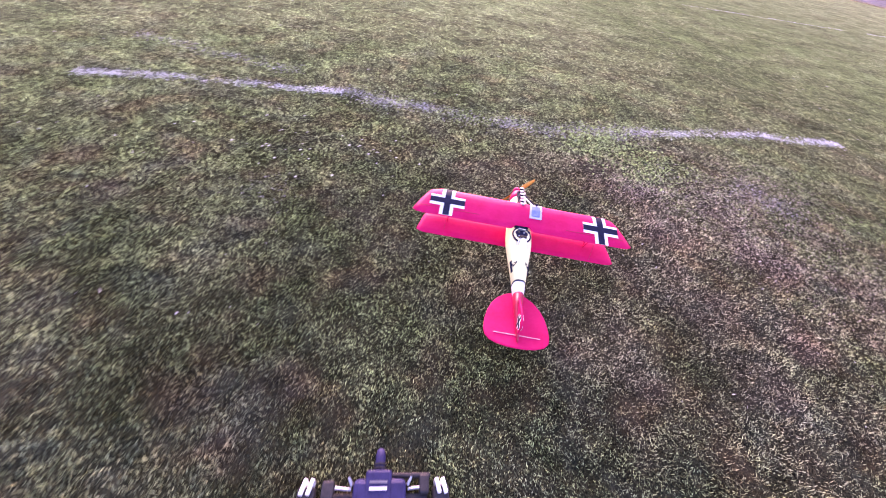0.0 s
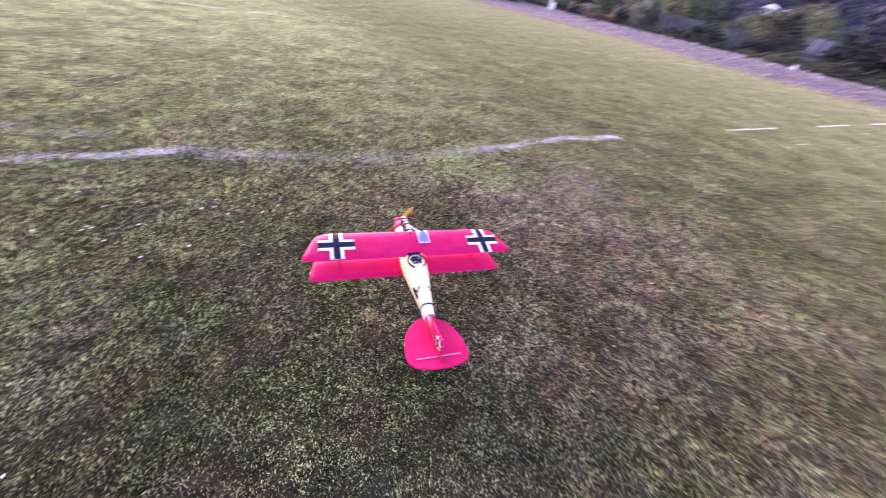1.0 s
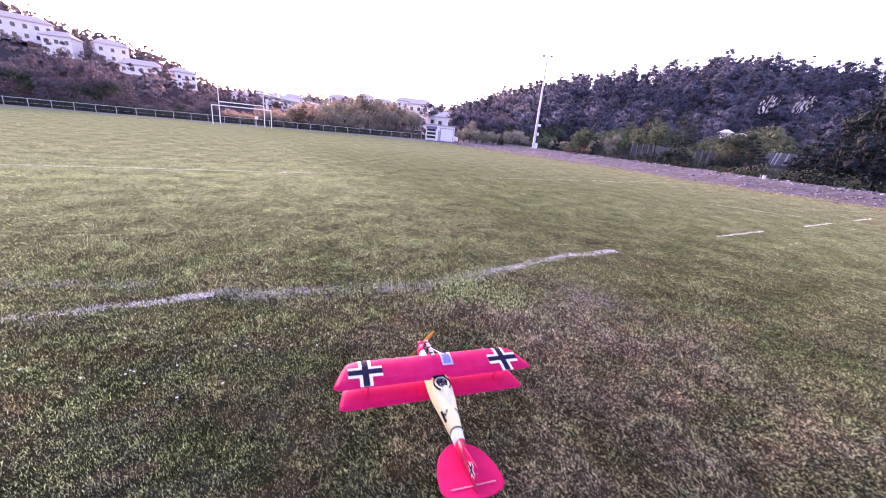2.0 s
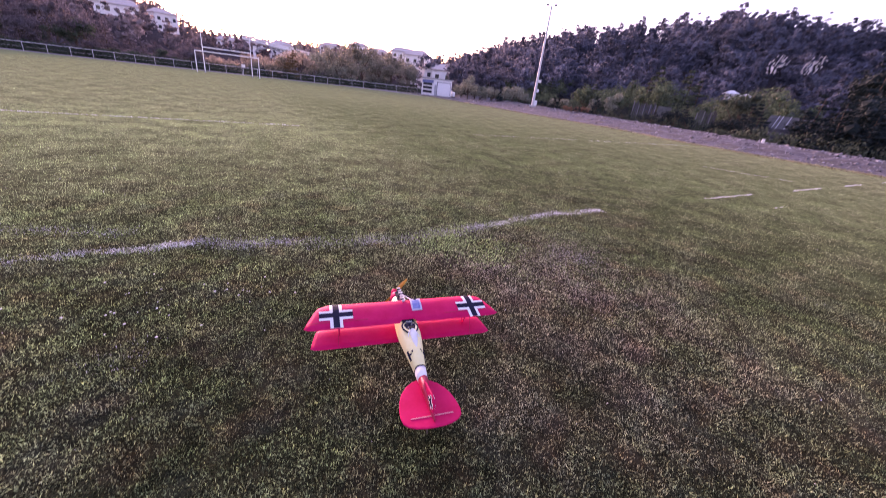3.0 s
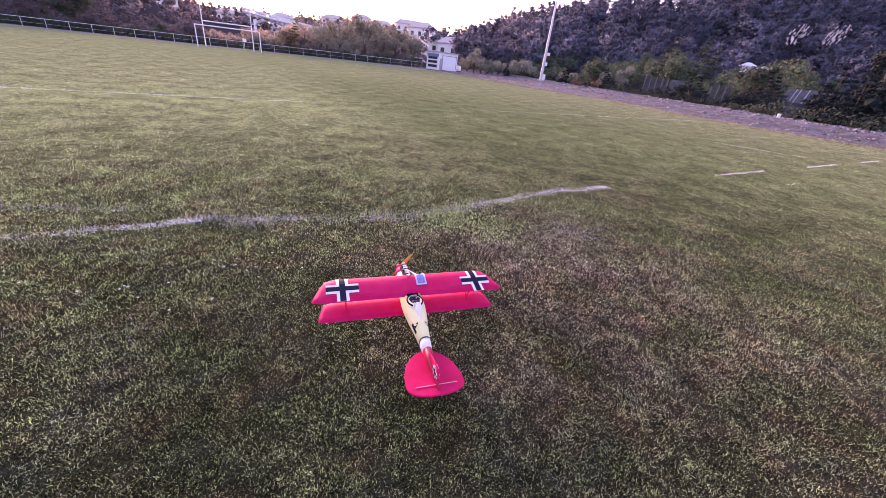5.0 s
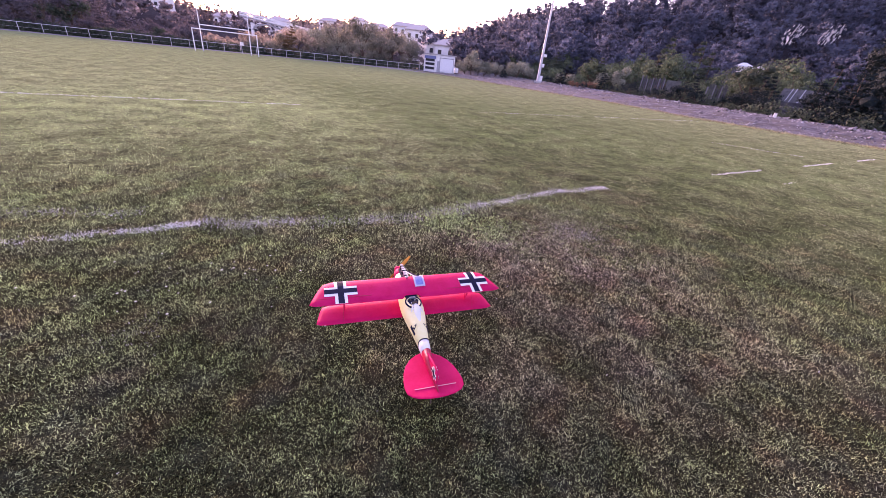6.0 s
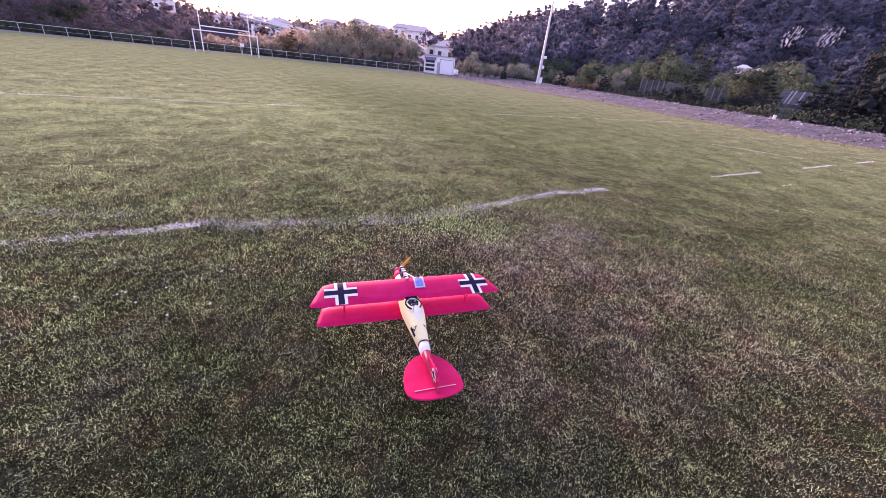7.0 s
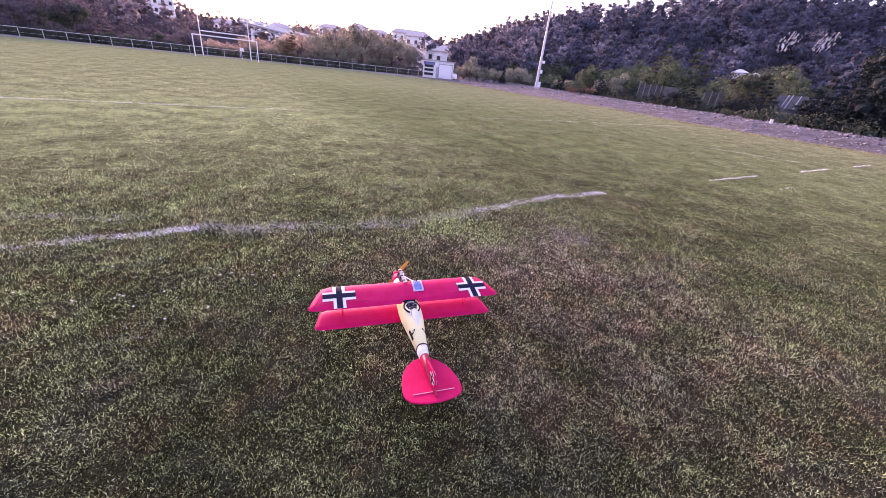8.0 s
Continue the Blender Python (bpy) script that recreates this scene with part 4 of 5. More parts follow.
model_aeroplane(pose(0.8985, 1.5595, 0.0, 0, 0, -12.23) @ Matrix.Diagonal((1.014, 1, 1, 1)))


# ---- the hand-held transmitter, enlarged and laid on the turf ----
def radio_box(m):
    tx = empty("radio_box", m, "navy plastic radio transmitter with stub antenna, enlarged and laid on the turf", "radio box")
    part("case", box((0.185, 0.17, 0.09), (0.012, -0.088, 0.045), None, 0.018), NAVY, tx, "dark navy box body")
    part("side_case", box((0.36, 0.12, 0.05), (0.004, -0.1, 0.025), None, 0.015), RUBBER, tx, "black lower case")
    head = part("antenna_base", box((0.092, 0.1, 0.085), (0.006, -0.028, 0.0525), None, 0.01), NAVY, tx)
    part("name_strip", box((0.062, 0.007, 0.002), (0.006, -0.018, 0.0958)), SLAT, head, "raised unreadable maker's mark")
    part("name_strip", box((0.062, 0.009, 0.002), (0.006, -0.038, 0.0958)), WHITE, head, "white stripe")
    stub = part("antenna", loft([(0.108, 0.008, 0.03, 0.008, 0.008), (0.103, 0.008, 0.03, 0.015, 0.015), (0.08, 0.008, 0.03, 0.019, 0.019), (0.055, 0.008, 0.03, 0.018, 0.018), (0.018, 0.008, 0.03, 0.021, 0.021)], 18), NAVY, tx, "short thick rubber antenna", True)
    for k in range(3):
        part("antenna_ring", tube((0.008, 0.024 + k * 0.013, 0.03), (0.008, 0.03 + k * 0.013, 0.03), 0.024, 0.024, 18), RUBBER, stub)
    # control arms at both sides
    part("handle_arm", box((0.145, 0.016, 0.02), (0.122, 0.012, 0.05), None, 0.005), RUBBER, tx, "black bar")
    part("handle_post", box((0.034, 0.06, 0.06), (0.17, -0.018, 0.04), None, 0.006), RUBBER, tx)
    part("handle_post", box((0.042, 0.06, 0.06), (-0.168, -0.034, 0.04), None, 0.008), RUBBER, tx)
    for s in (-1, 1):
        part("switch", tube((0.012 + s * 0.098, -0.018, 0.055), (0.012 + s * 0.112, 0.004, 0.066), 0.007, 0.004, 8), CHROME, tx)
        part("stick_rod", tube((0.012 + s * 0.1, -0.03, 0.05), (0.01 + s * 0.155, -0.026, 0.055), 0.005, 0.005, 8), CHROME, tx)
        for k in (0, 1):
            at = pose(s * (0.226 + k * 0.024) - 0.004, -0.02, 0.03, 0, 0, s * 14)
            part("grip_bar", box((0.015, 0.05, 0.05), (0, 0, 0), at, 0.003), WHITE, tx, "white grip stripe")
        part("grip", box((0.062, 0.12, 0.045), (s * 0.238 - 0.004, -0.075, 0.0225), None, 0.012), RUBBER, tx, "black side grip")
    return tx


# a hand-held unit about 0.2 m wide, scaled up to fill the view
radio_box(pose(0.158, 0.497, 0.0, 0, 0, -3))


# ---- goal with rugby uprights ----
def goal(m):
    g = empty("goal", m, "white football goal frame with tall rugby uprights above it", "goal")
    for s in (-1, 1):
        part("goal_post", tube((s * 3.66, 0, 0), (s * 3.66, 0, 2.5), 0.06, 0.06, 14), POST_WHITE, g)
        up = part("rugby_upright", tube((s * 2.78, 0.25, 0), (s * 2.78, 0.25, 5.6), 0.065, 0.05, 14), POST_WHITE, g)
        part("base_sleeve", tube((s * 2.78, 0.25, 0), (s * 2.78, 0.25, 0.25), 0.085, 0.085, 14), GALV, up)
    part("crossbar", tube((-3.72, 0, 2.5), (3.72, 0, 2.5), 0.06, 0.06, 14), POST_WHITE, g)
    part("rugby_crossbar", tube((-2.8, 0.25, 3.0), (2.8, 0.25, 3.0), 0.06, 0.06, 14), POST_WHITE, g)
    for s in (-1, 1):
        part("back_stay", tube((s * 3.66, 0, 2.44), (s * 3.66, 0.9, 2.44), 0.025, 0.025, 8), POST_WHITE, g)
    return g


goal(pose(2.85, 62.0, 0, 0, 0, -1.5))


def corner_post(x, y):
    p = empty("sign_post", pose(x, y, float(land(x, y)), 0, 0, -4), "thin pale post with a small pink plate behind the goal", "post")
    part("post", tube((0, 0, -0.05), (0, 0, 1.35), 0.035, 0.03, 8), PALE_STEEL, p)
    part("plate", box((0.5, 0.04, 0.42), (0.06, -0.04, 1.3), None, 0.012), PLASTER, p, "pale pinkish plate")
    part("foot", box((0.3, 0.3, 0.08), (0, 0, 0.02), None, 0.015), CONCRETE, p)


corner_post(5.1, 69.6)


# ---- railing behind the goal ----
def railing(x0, x1, y, step=2.2):
    f = empty("field_railing", pose(0, 0, 0), "low pale painted pipe railing behind the goal line", "railing")
    n = int((x1 - x0) / step)
    post = None
    for k in range(n + 1):
        x = x0 + k * step
        z = float(land(x, y))
        if post is None:
            post = part("post", tube((0, 0, -0.1), (0, 0, 1.05), 0.028, 0.028, 8), PALE_STEEL, f)
            post.location = (x, y, z)
        else:
            o = new("post", post.data)
            o.parent, o.location = f, (x, y, z)
    rail = bmesh.new()
    for k in range(n):
        xa, xb = x0 + k * step, x0 + (k + 1) * step
        tube_into(rail, (xa, y, float(land(xa, y)) + 1.05), (xb, y, float(land(xb, y)) + 1.05), 0.025, 0.025, 8)
    part("top_rail", rail, PALE_STEEL, f)
    low = bmesh.new()
    for k in range(n):
        xa, xb = x0 + k * step, x0 + (k + 1) * step
        tube_into(low, (xa, y, float(land(xa, y)) + 0.5), (xb, y, float(land(xb, y)) + 0.5), 0.008, 0.008, 6)
    part("lower_rail", low, PALE_STEEL, f)
    return f


railing(-52.13, 36.4, 71.5)


# ---- floodlight mast ----
def mast(m, h):
    t = empty("floodlight_mast", m, "tall pale grey steel floodlight mast on a concrete footing", "light mast")
    part("footing", box((1.1, 1.1, 0.5), (0, 0, 0.1), None, 0.04), CONCRETE, t)
    part("pole", tube((0, 0, 0.3), (0, 0, h), 0.23, 0.1, 16), PALE_STEEL, t, "tapered steel pole")
    part("cross_arm", box((1.6, 0.12, 0.12), (0, 0, h), None, 0.01), GALV, t)
    for s in (-0.6, 0.6):
        lamp = part("lamp_head", box((0.42, 0.32, 0.2), (s, -0.05, h + 0.14), Matrix.Identity(4), 0.03), GALV, t)
        part("lens", box((0.36, 0.02, 0.15), (s, -0.222, h + 0.14)), GLASS, lamp)
    part("switch_box", box((0.45, 0.35, 0.8), (0.42, -0.05, 0.75), None, 0.02), POST_WHITE, t, "pale switch box")
    part("loudspeaker", box((0.5, 0.35, 0.4), (0.42, -0.1, 4.0), None, 0.05), POST_WHITE, t)
    part("loudspeaker", box((0.35, 0.3, 0.5), (0.38, -0.1, 2.6), None, 0.05), POST_WHITE, t)
    return t


mast(pose(46.0, 49.0, float(land(46.0, 49.0)), 0, 0, -43), 14.4)


# ---- club hut ----
def hut(m):
    h = empty("club_hut", m, "white flat-roofed club hut with a blue shuttered gable", "hut")
    part("wall", box((4.6, 3.6, 3.0), (0, 0, 1.5), None, 0.02), POST_WHITE, h, "white painted wall")
    part("roof", box((5.0, 4.0, 0.18), (0, 0, 3.09), None, 0.03), CONCRETE, h)
    part("shutter", box((3.4, 0.06, 2.1), (0.2, -1.83, 1.45), None, 0.01), POST_WHITE, h, "large white roller shutter")
    part("gable_panel", box((0.06, 3.2, 0.5), (-2.34, 0, 2.55), None, 0.01), material("blue_panel", (0.1, 0.14, 0.3), (0.16, 0.2, 0.36), 3, 0.6), h, "blue gable panel")
    door = part("door", box((0.9, 0.05, 2.0), (-1.7, -1.82, 1.05), None, 0.01), GALV, h, "grey metal door")
    part("handle", box((0.12, 0.05, 0.03), (-1.4, -1.86, 1.05), None, 0.008), BLACK, door)
    for x in (-1.52, 1.92):
        part("shutter_frame", box((0.08, 0.1, 2.25), (x, -1.84, 1.5), None, 0.01), SLAT, h)
    part("shutter_frame", box((3.5, 0.1, 0.08), (0.2, -1.84, 2.58), None, 0.01), SLAT, h)
    for z in (0.75, 1.45, 2.1):
        win = part("window", box((0.08, 2.6, 0.46), (-2.33, 0, z), None, 0.01), SLAT, h)
        for y in (-0.65, 0.65):
            part("pane", box((0.03, 1.2, 0.34), (-2.375, y, z)), GLASS, win)
    return h


def barrel(m):
    t = empty("water_barrel", m, "white plastic water barrel on a dark stand", "barrel")
    part("body", loft([(0, 0, 0, 0.36, 0.36), (0.1, 0, 0, 0.4, 0.4), (0.45, 0, 0, 0.42, 0.42), (0.8, 0, 0, 0.4, 0.4), (0.9, 0, 0, 0.3, 0.3)], 20), POST_WHITE, t, "", True).matrix_local = pose(0, 0, 0.25, 90, 0, 0)
    part("stand", box((0.7, 0.7, 0.26), (0, 0, 0.13), None, 0.02), BARK, t)


barrel(pose(42.4, 68.4, float(land(42.4, 68.4)), 0, 0, 20))
hut(pose(38.6, 68.6, float(land(38.6, 68.6)) - 0.02, 0, 0, 12))


# ---- trees ----
def leaf_cloud(n, centres, radii, size, seed, flat=1.0):
    """Small random leaf clumps on the shells of the given balls: corners, faces, tones."""
    rng = np.random.default_rng(seed)
    c = rng.integers(0, len(centres), n)
    d = rng.normal(size=(n, 3))
    d /= np.linalg.norm(d, axis=1)[:, None]
    d[:, 2] *= flat
    p = np.asarray(centres)[c] + d * (np.asarray(radii)[c] * rng.uniform(0.55, 1.08, n) ** 0.6)[:, None]
    out = d + 0.8 * rng.normal(size=(n, 3))
    a = np.cross(out, rng.normal(size=(n, 3)))
    a /= np.linalg.norm(a, axis=1)[:, None]
    b = np.cross(out, a)
    b /= np.linalg.norm(b, axis=1)[:, None]
    s = (size * rng.uniform(0.5, 1.3, n))[:, None]
    V = np.stack([p - a * s, p + b * s, p + a * s * rng.uniform(0.5, 1.0, (n, 1))], 1).reshape(-1, 3)
    T = np.repeat(np.clip(rng.normal(0.5, 0.24, n), 0, 1), 3)
    return V, T


def tree(kind, h, mat, seed, label, group, count=1700, heart=0.42):
    rng = np.random.default_rng(seed)
    t = empty("tree", pose(0, 0, 0), label, "tree", group)
    bm = bmesh.new()
    lean = rng.normal(0, 0.03, 2)
    if kind == "cone":
        tube_into(bm, (0, 0, -0.3), (lean[0] * h, lean[1] * h, h * 0.92), 0.022 * h, 0.004 * h, 8)
        cs, rs = [], []
        for k in range(11):
            z = h * (0.1 + 0.84 * k / 10)
            r = h * 0.34 * (1 - k / 11.2) * rng.uniform(0.8, 1.15) + 0.12
            for a in rng.uniform(0, 2 * np.pi, max(2, int(6 * (1 - k / 16)))):
                tip = np.array((r * np.cos(a), r * np.sin(a), z + 0.1 * r * rng.uniform(-0.6, 1.2)))
                tube_into(bm, (0, 0, z), tip, 0.006 * h, 0.002 * h, 5)
                for u in (0.4, 0.72, 1.0):
                    cs.append(tuple(np.array((0, 0, z)) * (1 - u) + tip * u))
                    rs.append(r * 0.3 * (1.25 - 0.5 * u) + 0.06)
        V, T = leaf_cloud(int(count * 1.3), cs, rs, 0.019 * h, seed, 0.5)
    else:
        fork = h * (0.3 if kind == "round" else 0.1)
        tube_into(bm, (0, 0, -0.3), (lean[0] * h, lean[1] * h, fork), 0.03 * h, 0.02 * h, 8)
        cs, rs = [], []
        for k in range(11):
            a, e = rng.uniform(0, 2 * np.pi), rng.uniform(0.05, 1.35)
            d = h * rng.uniform(0.22, 0.42)
            wide = 1.0 if kind == "round" else 1.35
            q = (lean[0] * h + d * math.cos(a) * math.cos(e) * wide, lean[1] * h + d * math.sin(a) * math.cos(e) * wide, fork + h * 0.14 + d * math.sin(e) * 1.15)
            cs.append(q)
            rs.append(h * rng.uniform(0.12, 0.2))
            tube_into(bm, (lean[0] * h, lean[1] * h, fork * 0.9), q, 0.012 * h, 0.003 * h, 6)
        V, T = leaf_cloud(int(count * 1.08), cs, rs, 0.021 * h, seed, 0.85)
    part("trunk", bm, BARK, t)
    # solid cores added inside each clump of leaves, toned darker as inner shade
    ball = bmesh.new()
    bmesh.ops.create_icosphere(ball, subdivisions=1, radius=1.0)
    shell = np.array([[v.co[:] for v in f.verts] for f in ball.faces]).reshape(-1, 3)
    ball.free()
    shade_hearts = np.concatenate([np.array(c) + shell * r * heart * (1, 1, 0.8) for c, r in zip(cs, rs)])
    V, T = np.concatenate([V, shade_hearts]), np.concatenate([T, np.full(len(shade_hearts), 0.3)])
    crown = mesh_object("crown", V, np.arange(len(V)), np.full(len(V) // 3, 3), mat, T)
    crown.parent = t
    return t


ROW_L, ROW_R = "trees behind the railing", "shrubs behind the gravel bank"
DARK_KINDS = [
    tree("cone", 6.5, LEAF_BROWN, 61, "dusky brown young pine behind the field railing", ROW_L),
    tree("round", 6.8, LEAF_BROWN, 63, "dusky brown round-crowned tree behind the field railing", ROW_L, 2000),
    tree("bush", 5.2, LEAF_BROWN, 62, "dense dusky bush behind the field railing", ROW_L, 1900),
    tree("round", 5.6, LEAF, 64, "dark green broadleaf tree behind the field railing", ROW_L, 1800),
]
GLOW_KINDS = [
    tree("round", 5.8, LEAF_GLOW, 161, "tree behind the goal, leaves tinted tan as sun glow", ROW_L, 2000, 0.25),
    tree("bush", 4.8, LEAF_GLOW, 162, "bush behind the goal, leaves tinted tan as sun glow", ROW_L, 1900, 0.25),
    tree("round", 6.2, LEAF_OLIVE_GLARE, 164, "olive round-crowned tree behind the goal, leaves paled as glare", ROW_L, 1900, 0.25),
]
OLIVE_KINDS = [
    tree("round", 6.8, LEAF_OLIVE_GLARE, 261, "olive round-crowned tree behind the field railing, leaves paled as glare", ROW_L, 2100, 0.25),
    tree("bush", 5.4, LEAF_OLIVE_GLARE, 262, "olive bush behind the field railing, leaves paled as glare", ROW_L, 1900, 0.25),
    tree("cone", 6.0, LEAF, 263, "dark green young pine behind the field railing", ROW_L, 1800),
    tree("round", 5.4, LEAF_PALE, 264, "pale silvery broadleaf tree behind the field railing", ROW_L, 2000, 0.25),
]
SHRUBS = [
    tree("bush", 4.2, LEAF_LIGHT, 71, "light green shrub beyond the gravel bank", ROW_R, 1800),
    tree("bush", 3.6, LEAF, 72, "dark green shrub beyond the gravel bank", ROW_R, 1800),
    tree("round", 5.4, LEAF_LIGHT, 73, "pale green broadleaf tree beyond the gravel bank", ROW_R, 2200),
    tree("cone", 5.5, LEAF, 74, "dark young pine beyond the gravel bank", ROW_R, 1800),
    tree("bush", 2.6, LEAF_DRY, 75, "low brown dry shrub beyond the gravel bank", ROW_R, 1800),
    tree("round", 8.0, LEAF, 76, "tall dark pine tree beyond the gravel bank", ROW_R, 2600),
]


def plant(kinds, weights, spots, seed, low=0.8, high=1.2):
    rng = np.random.default_rng(seed)
    used = set()
    for x, y, s in spots:
        k = int(rng.choice(len(kinds), p=np.array(weights) / sum(weights)))
        m = pose(x, y, float(land(x, y)), 0, 0, rng.uniform(0, 360)) @ Matrix.Diagonal((*[s * rng.uniform(low, high)] * 3, 1))
        if k not in used:
            used.add(k)
            kinds[k].matrix_world = m
        else:
            c = copy_thing(kinds[k], m)
            c.matrix_world = m
    for k, ob in enumerate(kinds):
        if k not in used:
            for o in (*ob.children_recursive, ob):
                bpy.data.objects.remove(o)


rng = np.random.default_rng(8)
left_row = [(x + rng.normal(0, 0.5), 77 + rng.uniform(0, 6), 0.5 if -11 < x < 8 else 0.85) for x in np.arange(-40, 38, 1.9)]
left_row += [(x + rng.normal(0, 0.6), 88 + rng.uniform(0, 9), 0.6 if -14 < x < 14 else 1.3) for x in np.arange(-44, 43, 2.6)]
left_row += [(x, 75.2 + rng.uniform(0, 1.6), 0.36) for x in np.arange(-46, 38, 1.1)]
# leaf colours painted after the sun glow: dusky left, tan mid, pale beyond
plant(DARK_KINDS, [2, 4, 3, 1.2], [p for p in left_row if p[0] < 1], 81)
plant(GLOW_KINDS, [3, 3, 1.6], [p for p in left_row if 1 <= p[0] < 17], 181)
plant([tree("cone", 4.9, LEAF_DRY, 163, "brown spreading young pine behind the goal", ROW_L, 2200)], [1], [(13.3, 75.5, 1.0)], 183, 1, 1)
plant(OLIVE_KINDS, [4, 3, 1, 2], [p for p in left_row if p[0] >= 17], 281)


def behind(y, off):
    return float(bank_line(y)) + off


def hides(x, y):
    """Whether a shrub here would stand before the screens or the shed."""
    az, r = math.degrees(math.atan2(x, y)), math.hypot(x, y)
    return any(u < az < v and r < far for u, v, far in ((54.6, 60.6, 61), (62.2, 67.8, 56), (69.2, 74.4, 60)))


right_row = [(behind(y, 12.5 + rng.uniform(0, 5)), y + rng.normal(0, 0.6), 0.85) for y in np.arange(-6, 94, 1.7)]
right_row += [(behind(y, 22 + rng.uniform(0, 6)), y + rng.normal(0, 1), 1.3 if y < 50 else 1.15) for y in np.arange(-8, 98, 2.6)]
right_row += [(behind(y, 33 + rng.uniform(0, 9)), y + rng.normal(0, 1), 1.75 if y < 50 else 1.4) for y in np.arange(-10, 86, 2.8)]
right_row = [s for s in right_row if not hides(s[0], s[1])]
dark_end = [s for s in right_row if s[1] < 15]
plant(SHRUBS, [3.4, 2.2, 2.6, 1.4, 1.2, 0.15], [s for s in right_row if s[1] >= 15], 82)
plant([
    tree("bush", 3.8, LEAF_DARK, 77, "dark green shrub at the end of the bank", ROW_R, 1700, 0.6),
    tree("cone", 6.2, LEAF_DARK, 78, "dark spreading pine at the end of the bank", ROW_R, 1900, 0.6),
    tree("round", 6.5, LEAF_DARK, 79, "dark dense tree at the end of the bank", ROW_R, 2000, 0.6),
], [1, 1, 1], dark_end, 83)


# ---- woods on the hills ----
# open ground among the trees: bearings and distances
CLEARINGS = ((64.9, 68.2, 92, 124), (67.8, 73.2, 108, 128), (-0.5, 12.5, 120, 196), (-17.5, -12.0, 172, 212), (-10.8, -2.2, 172, 214), (27.6, 31.0, 90, 168))


def woods(name, n, az0, az1, r0, r1, height, clumps, leaves, size, mat, label, seed):
    """Many trees; each crown is a heap of leafy clumps, domed or pointed."""
    rng = np.random.default_rng(seed)
    az = rng.uniform(az0, az1, n)
    r = np.sqrt(rng.uniform(r0 ** 2, r1 ** 2, n))
    keep = np.ones(n, bool)
    for u, v, near, far in CLEARINGS:
        keep &= ~((az > u) & (az < v) & (r > near) & (r < far))
    az, r = np.radians(az[keep]), r[keep]
    n = len(az)
    x, y = r * np.sin(az), r * np.cos(az)
    h = height * rng.uniform(0.55, 1.1, n)
    rad = h * rng.uniform(0.24, 0.4, n)
    dome = rng.uniform(0.2, 1.0, n)
    h, rad = h * np.where(dome < 0.5, 1.15, 1.0), rad * np.where(dome < 0.5, 0.85, 1.0)
    k = np.repeat(np.arange(n), clumps)
    m = n * clumps
    up = rng.uniform(0.03, 0.93, m) ** 1.2
    turn = rng.uniform(0, 2 * np.pi, m)
    pointed = (dome < 0.5)[k]
    reach = rad[k] * np.where(pointed, 0.85 * (1.02 - up), np.sqrt(np.clip(1 - up ** (1 + 2.2 * dome[k]), 0, 1))) * rng.uniform(0.45, 0.9, m)
    mid = np.stack([x[k] + reach * np.cos(turn), y[k] + reach * np.sin(turn), land(x, y)[k] + h[k] * (0.2 + np.where(pointed, 0.8, 0.72) * up)], -1)
    cr = rad[k] * rng.uniform(0.3, 0.55, m) * np.where(pointed, 1.15 - 0.7 * up, 1.1 - 0.4 * up)
    tree_tone = rng.uniform(0.1, 0.75, n)
    # leaves
    q = np.repeat(np.arange(m), leaves)
    L, t = leaf_cloud(len(q), np.zeros((1, 3)), [1.0], size, seed + 1)
    L = L.reshape(-1, 3, 3)
    c = L.mean(1)
    W = L - c[:, None] + (c * np.stack([cr, cr, cr * 0.62], -1)[q] * 1.12 + mid[q])[:, None]
    tone = np.clip((t.reshape(-1, 3) - 0.5) * 0.22 + tree_tone[k][q][:, None], 0, 1)
    # the dense heart of each clump, toned darker to imitate shade between leaves
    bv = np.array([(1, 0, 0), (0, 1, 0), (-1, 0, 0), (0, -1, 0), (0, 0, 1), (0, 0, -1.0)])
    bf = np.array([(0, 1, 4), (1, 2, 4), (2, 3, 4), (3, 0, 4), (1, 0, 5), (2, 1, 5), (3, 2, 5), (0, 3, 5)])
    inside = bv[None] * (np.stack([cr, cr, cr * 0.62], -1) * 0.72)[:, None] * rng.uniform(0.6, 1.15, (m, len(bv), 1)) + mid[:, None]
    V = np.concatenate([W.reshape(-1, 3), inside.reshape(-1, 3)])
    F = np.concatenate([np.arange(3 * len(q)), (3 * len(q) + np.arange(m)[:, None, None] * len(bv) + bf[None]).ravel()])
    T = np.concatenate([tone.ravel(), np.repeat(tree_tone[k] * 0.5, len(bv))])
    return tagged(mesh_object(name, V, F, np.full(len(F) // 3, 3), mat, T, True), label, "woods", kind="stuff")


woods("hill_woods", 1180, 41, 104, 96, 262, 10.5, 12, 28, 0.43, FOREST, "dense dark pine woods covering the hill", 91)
woods("hill_woods", 300, 27, 41.5, 96, 262, 10.0, 12, 28, 0.43, FOREST_HAZE, "mixed woods on the foot of the hill, haze put into the leaf colour", 94)
woods("far_woods", 1500, -30, 30, 125, 400, 8.0, 7, 14, 0.62, FOREST_FAR_HAZE, "brown wooded slope behind the field with houses, haze put into the leaf colour", 92)


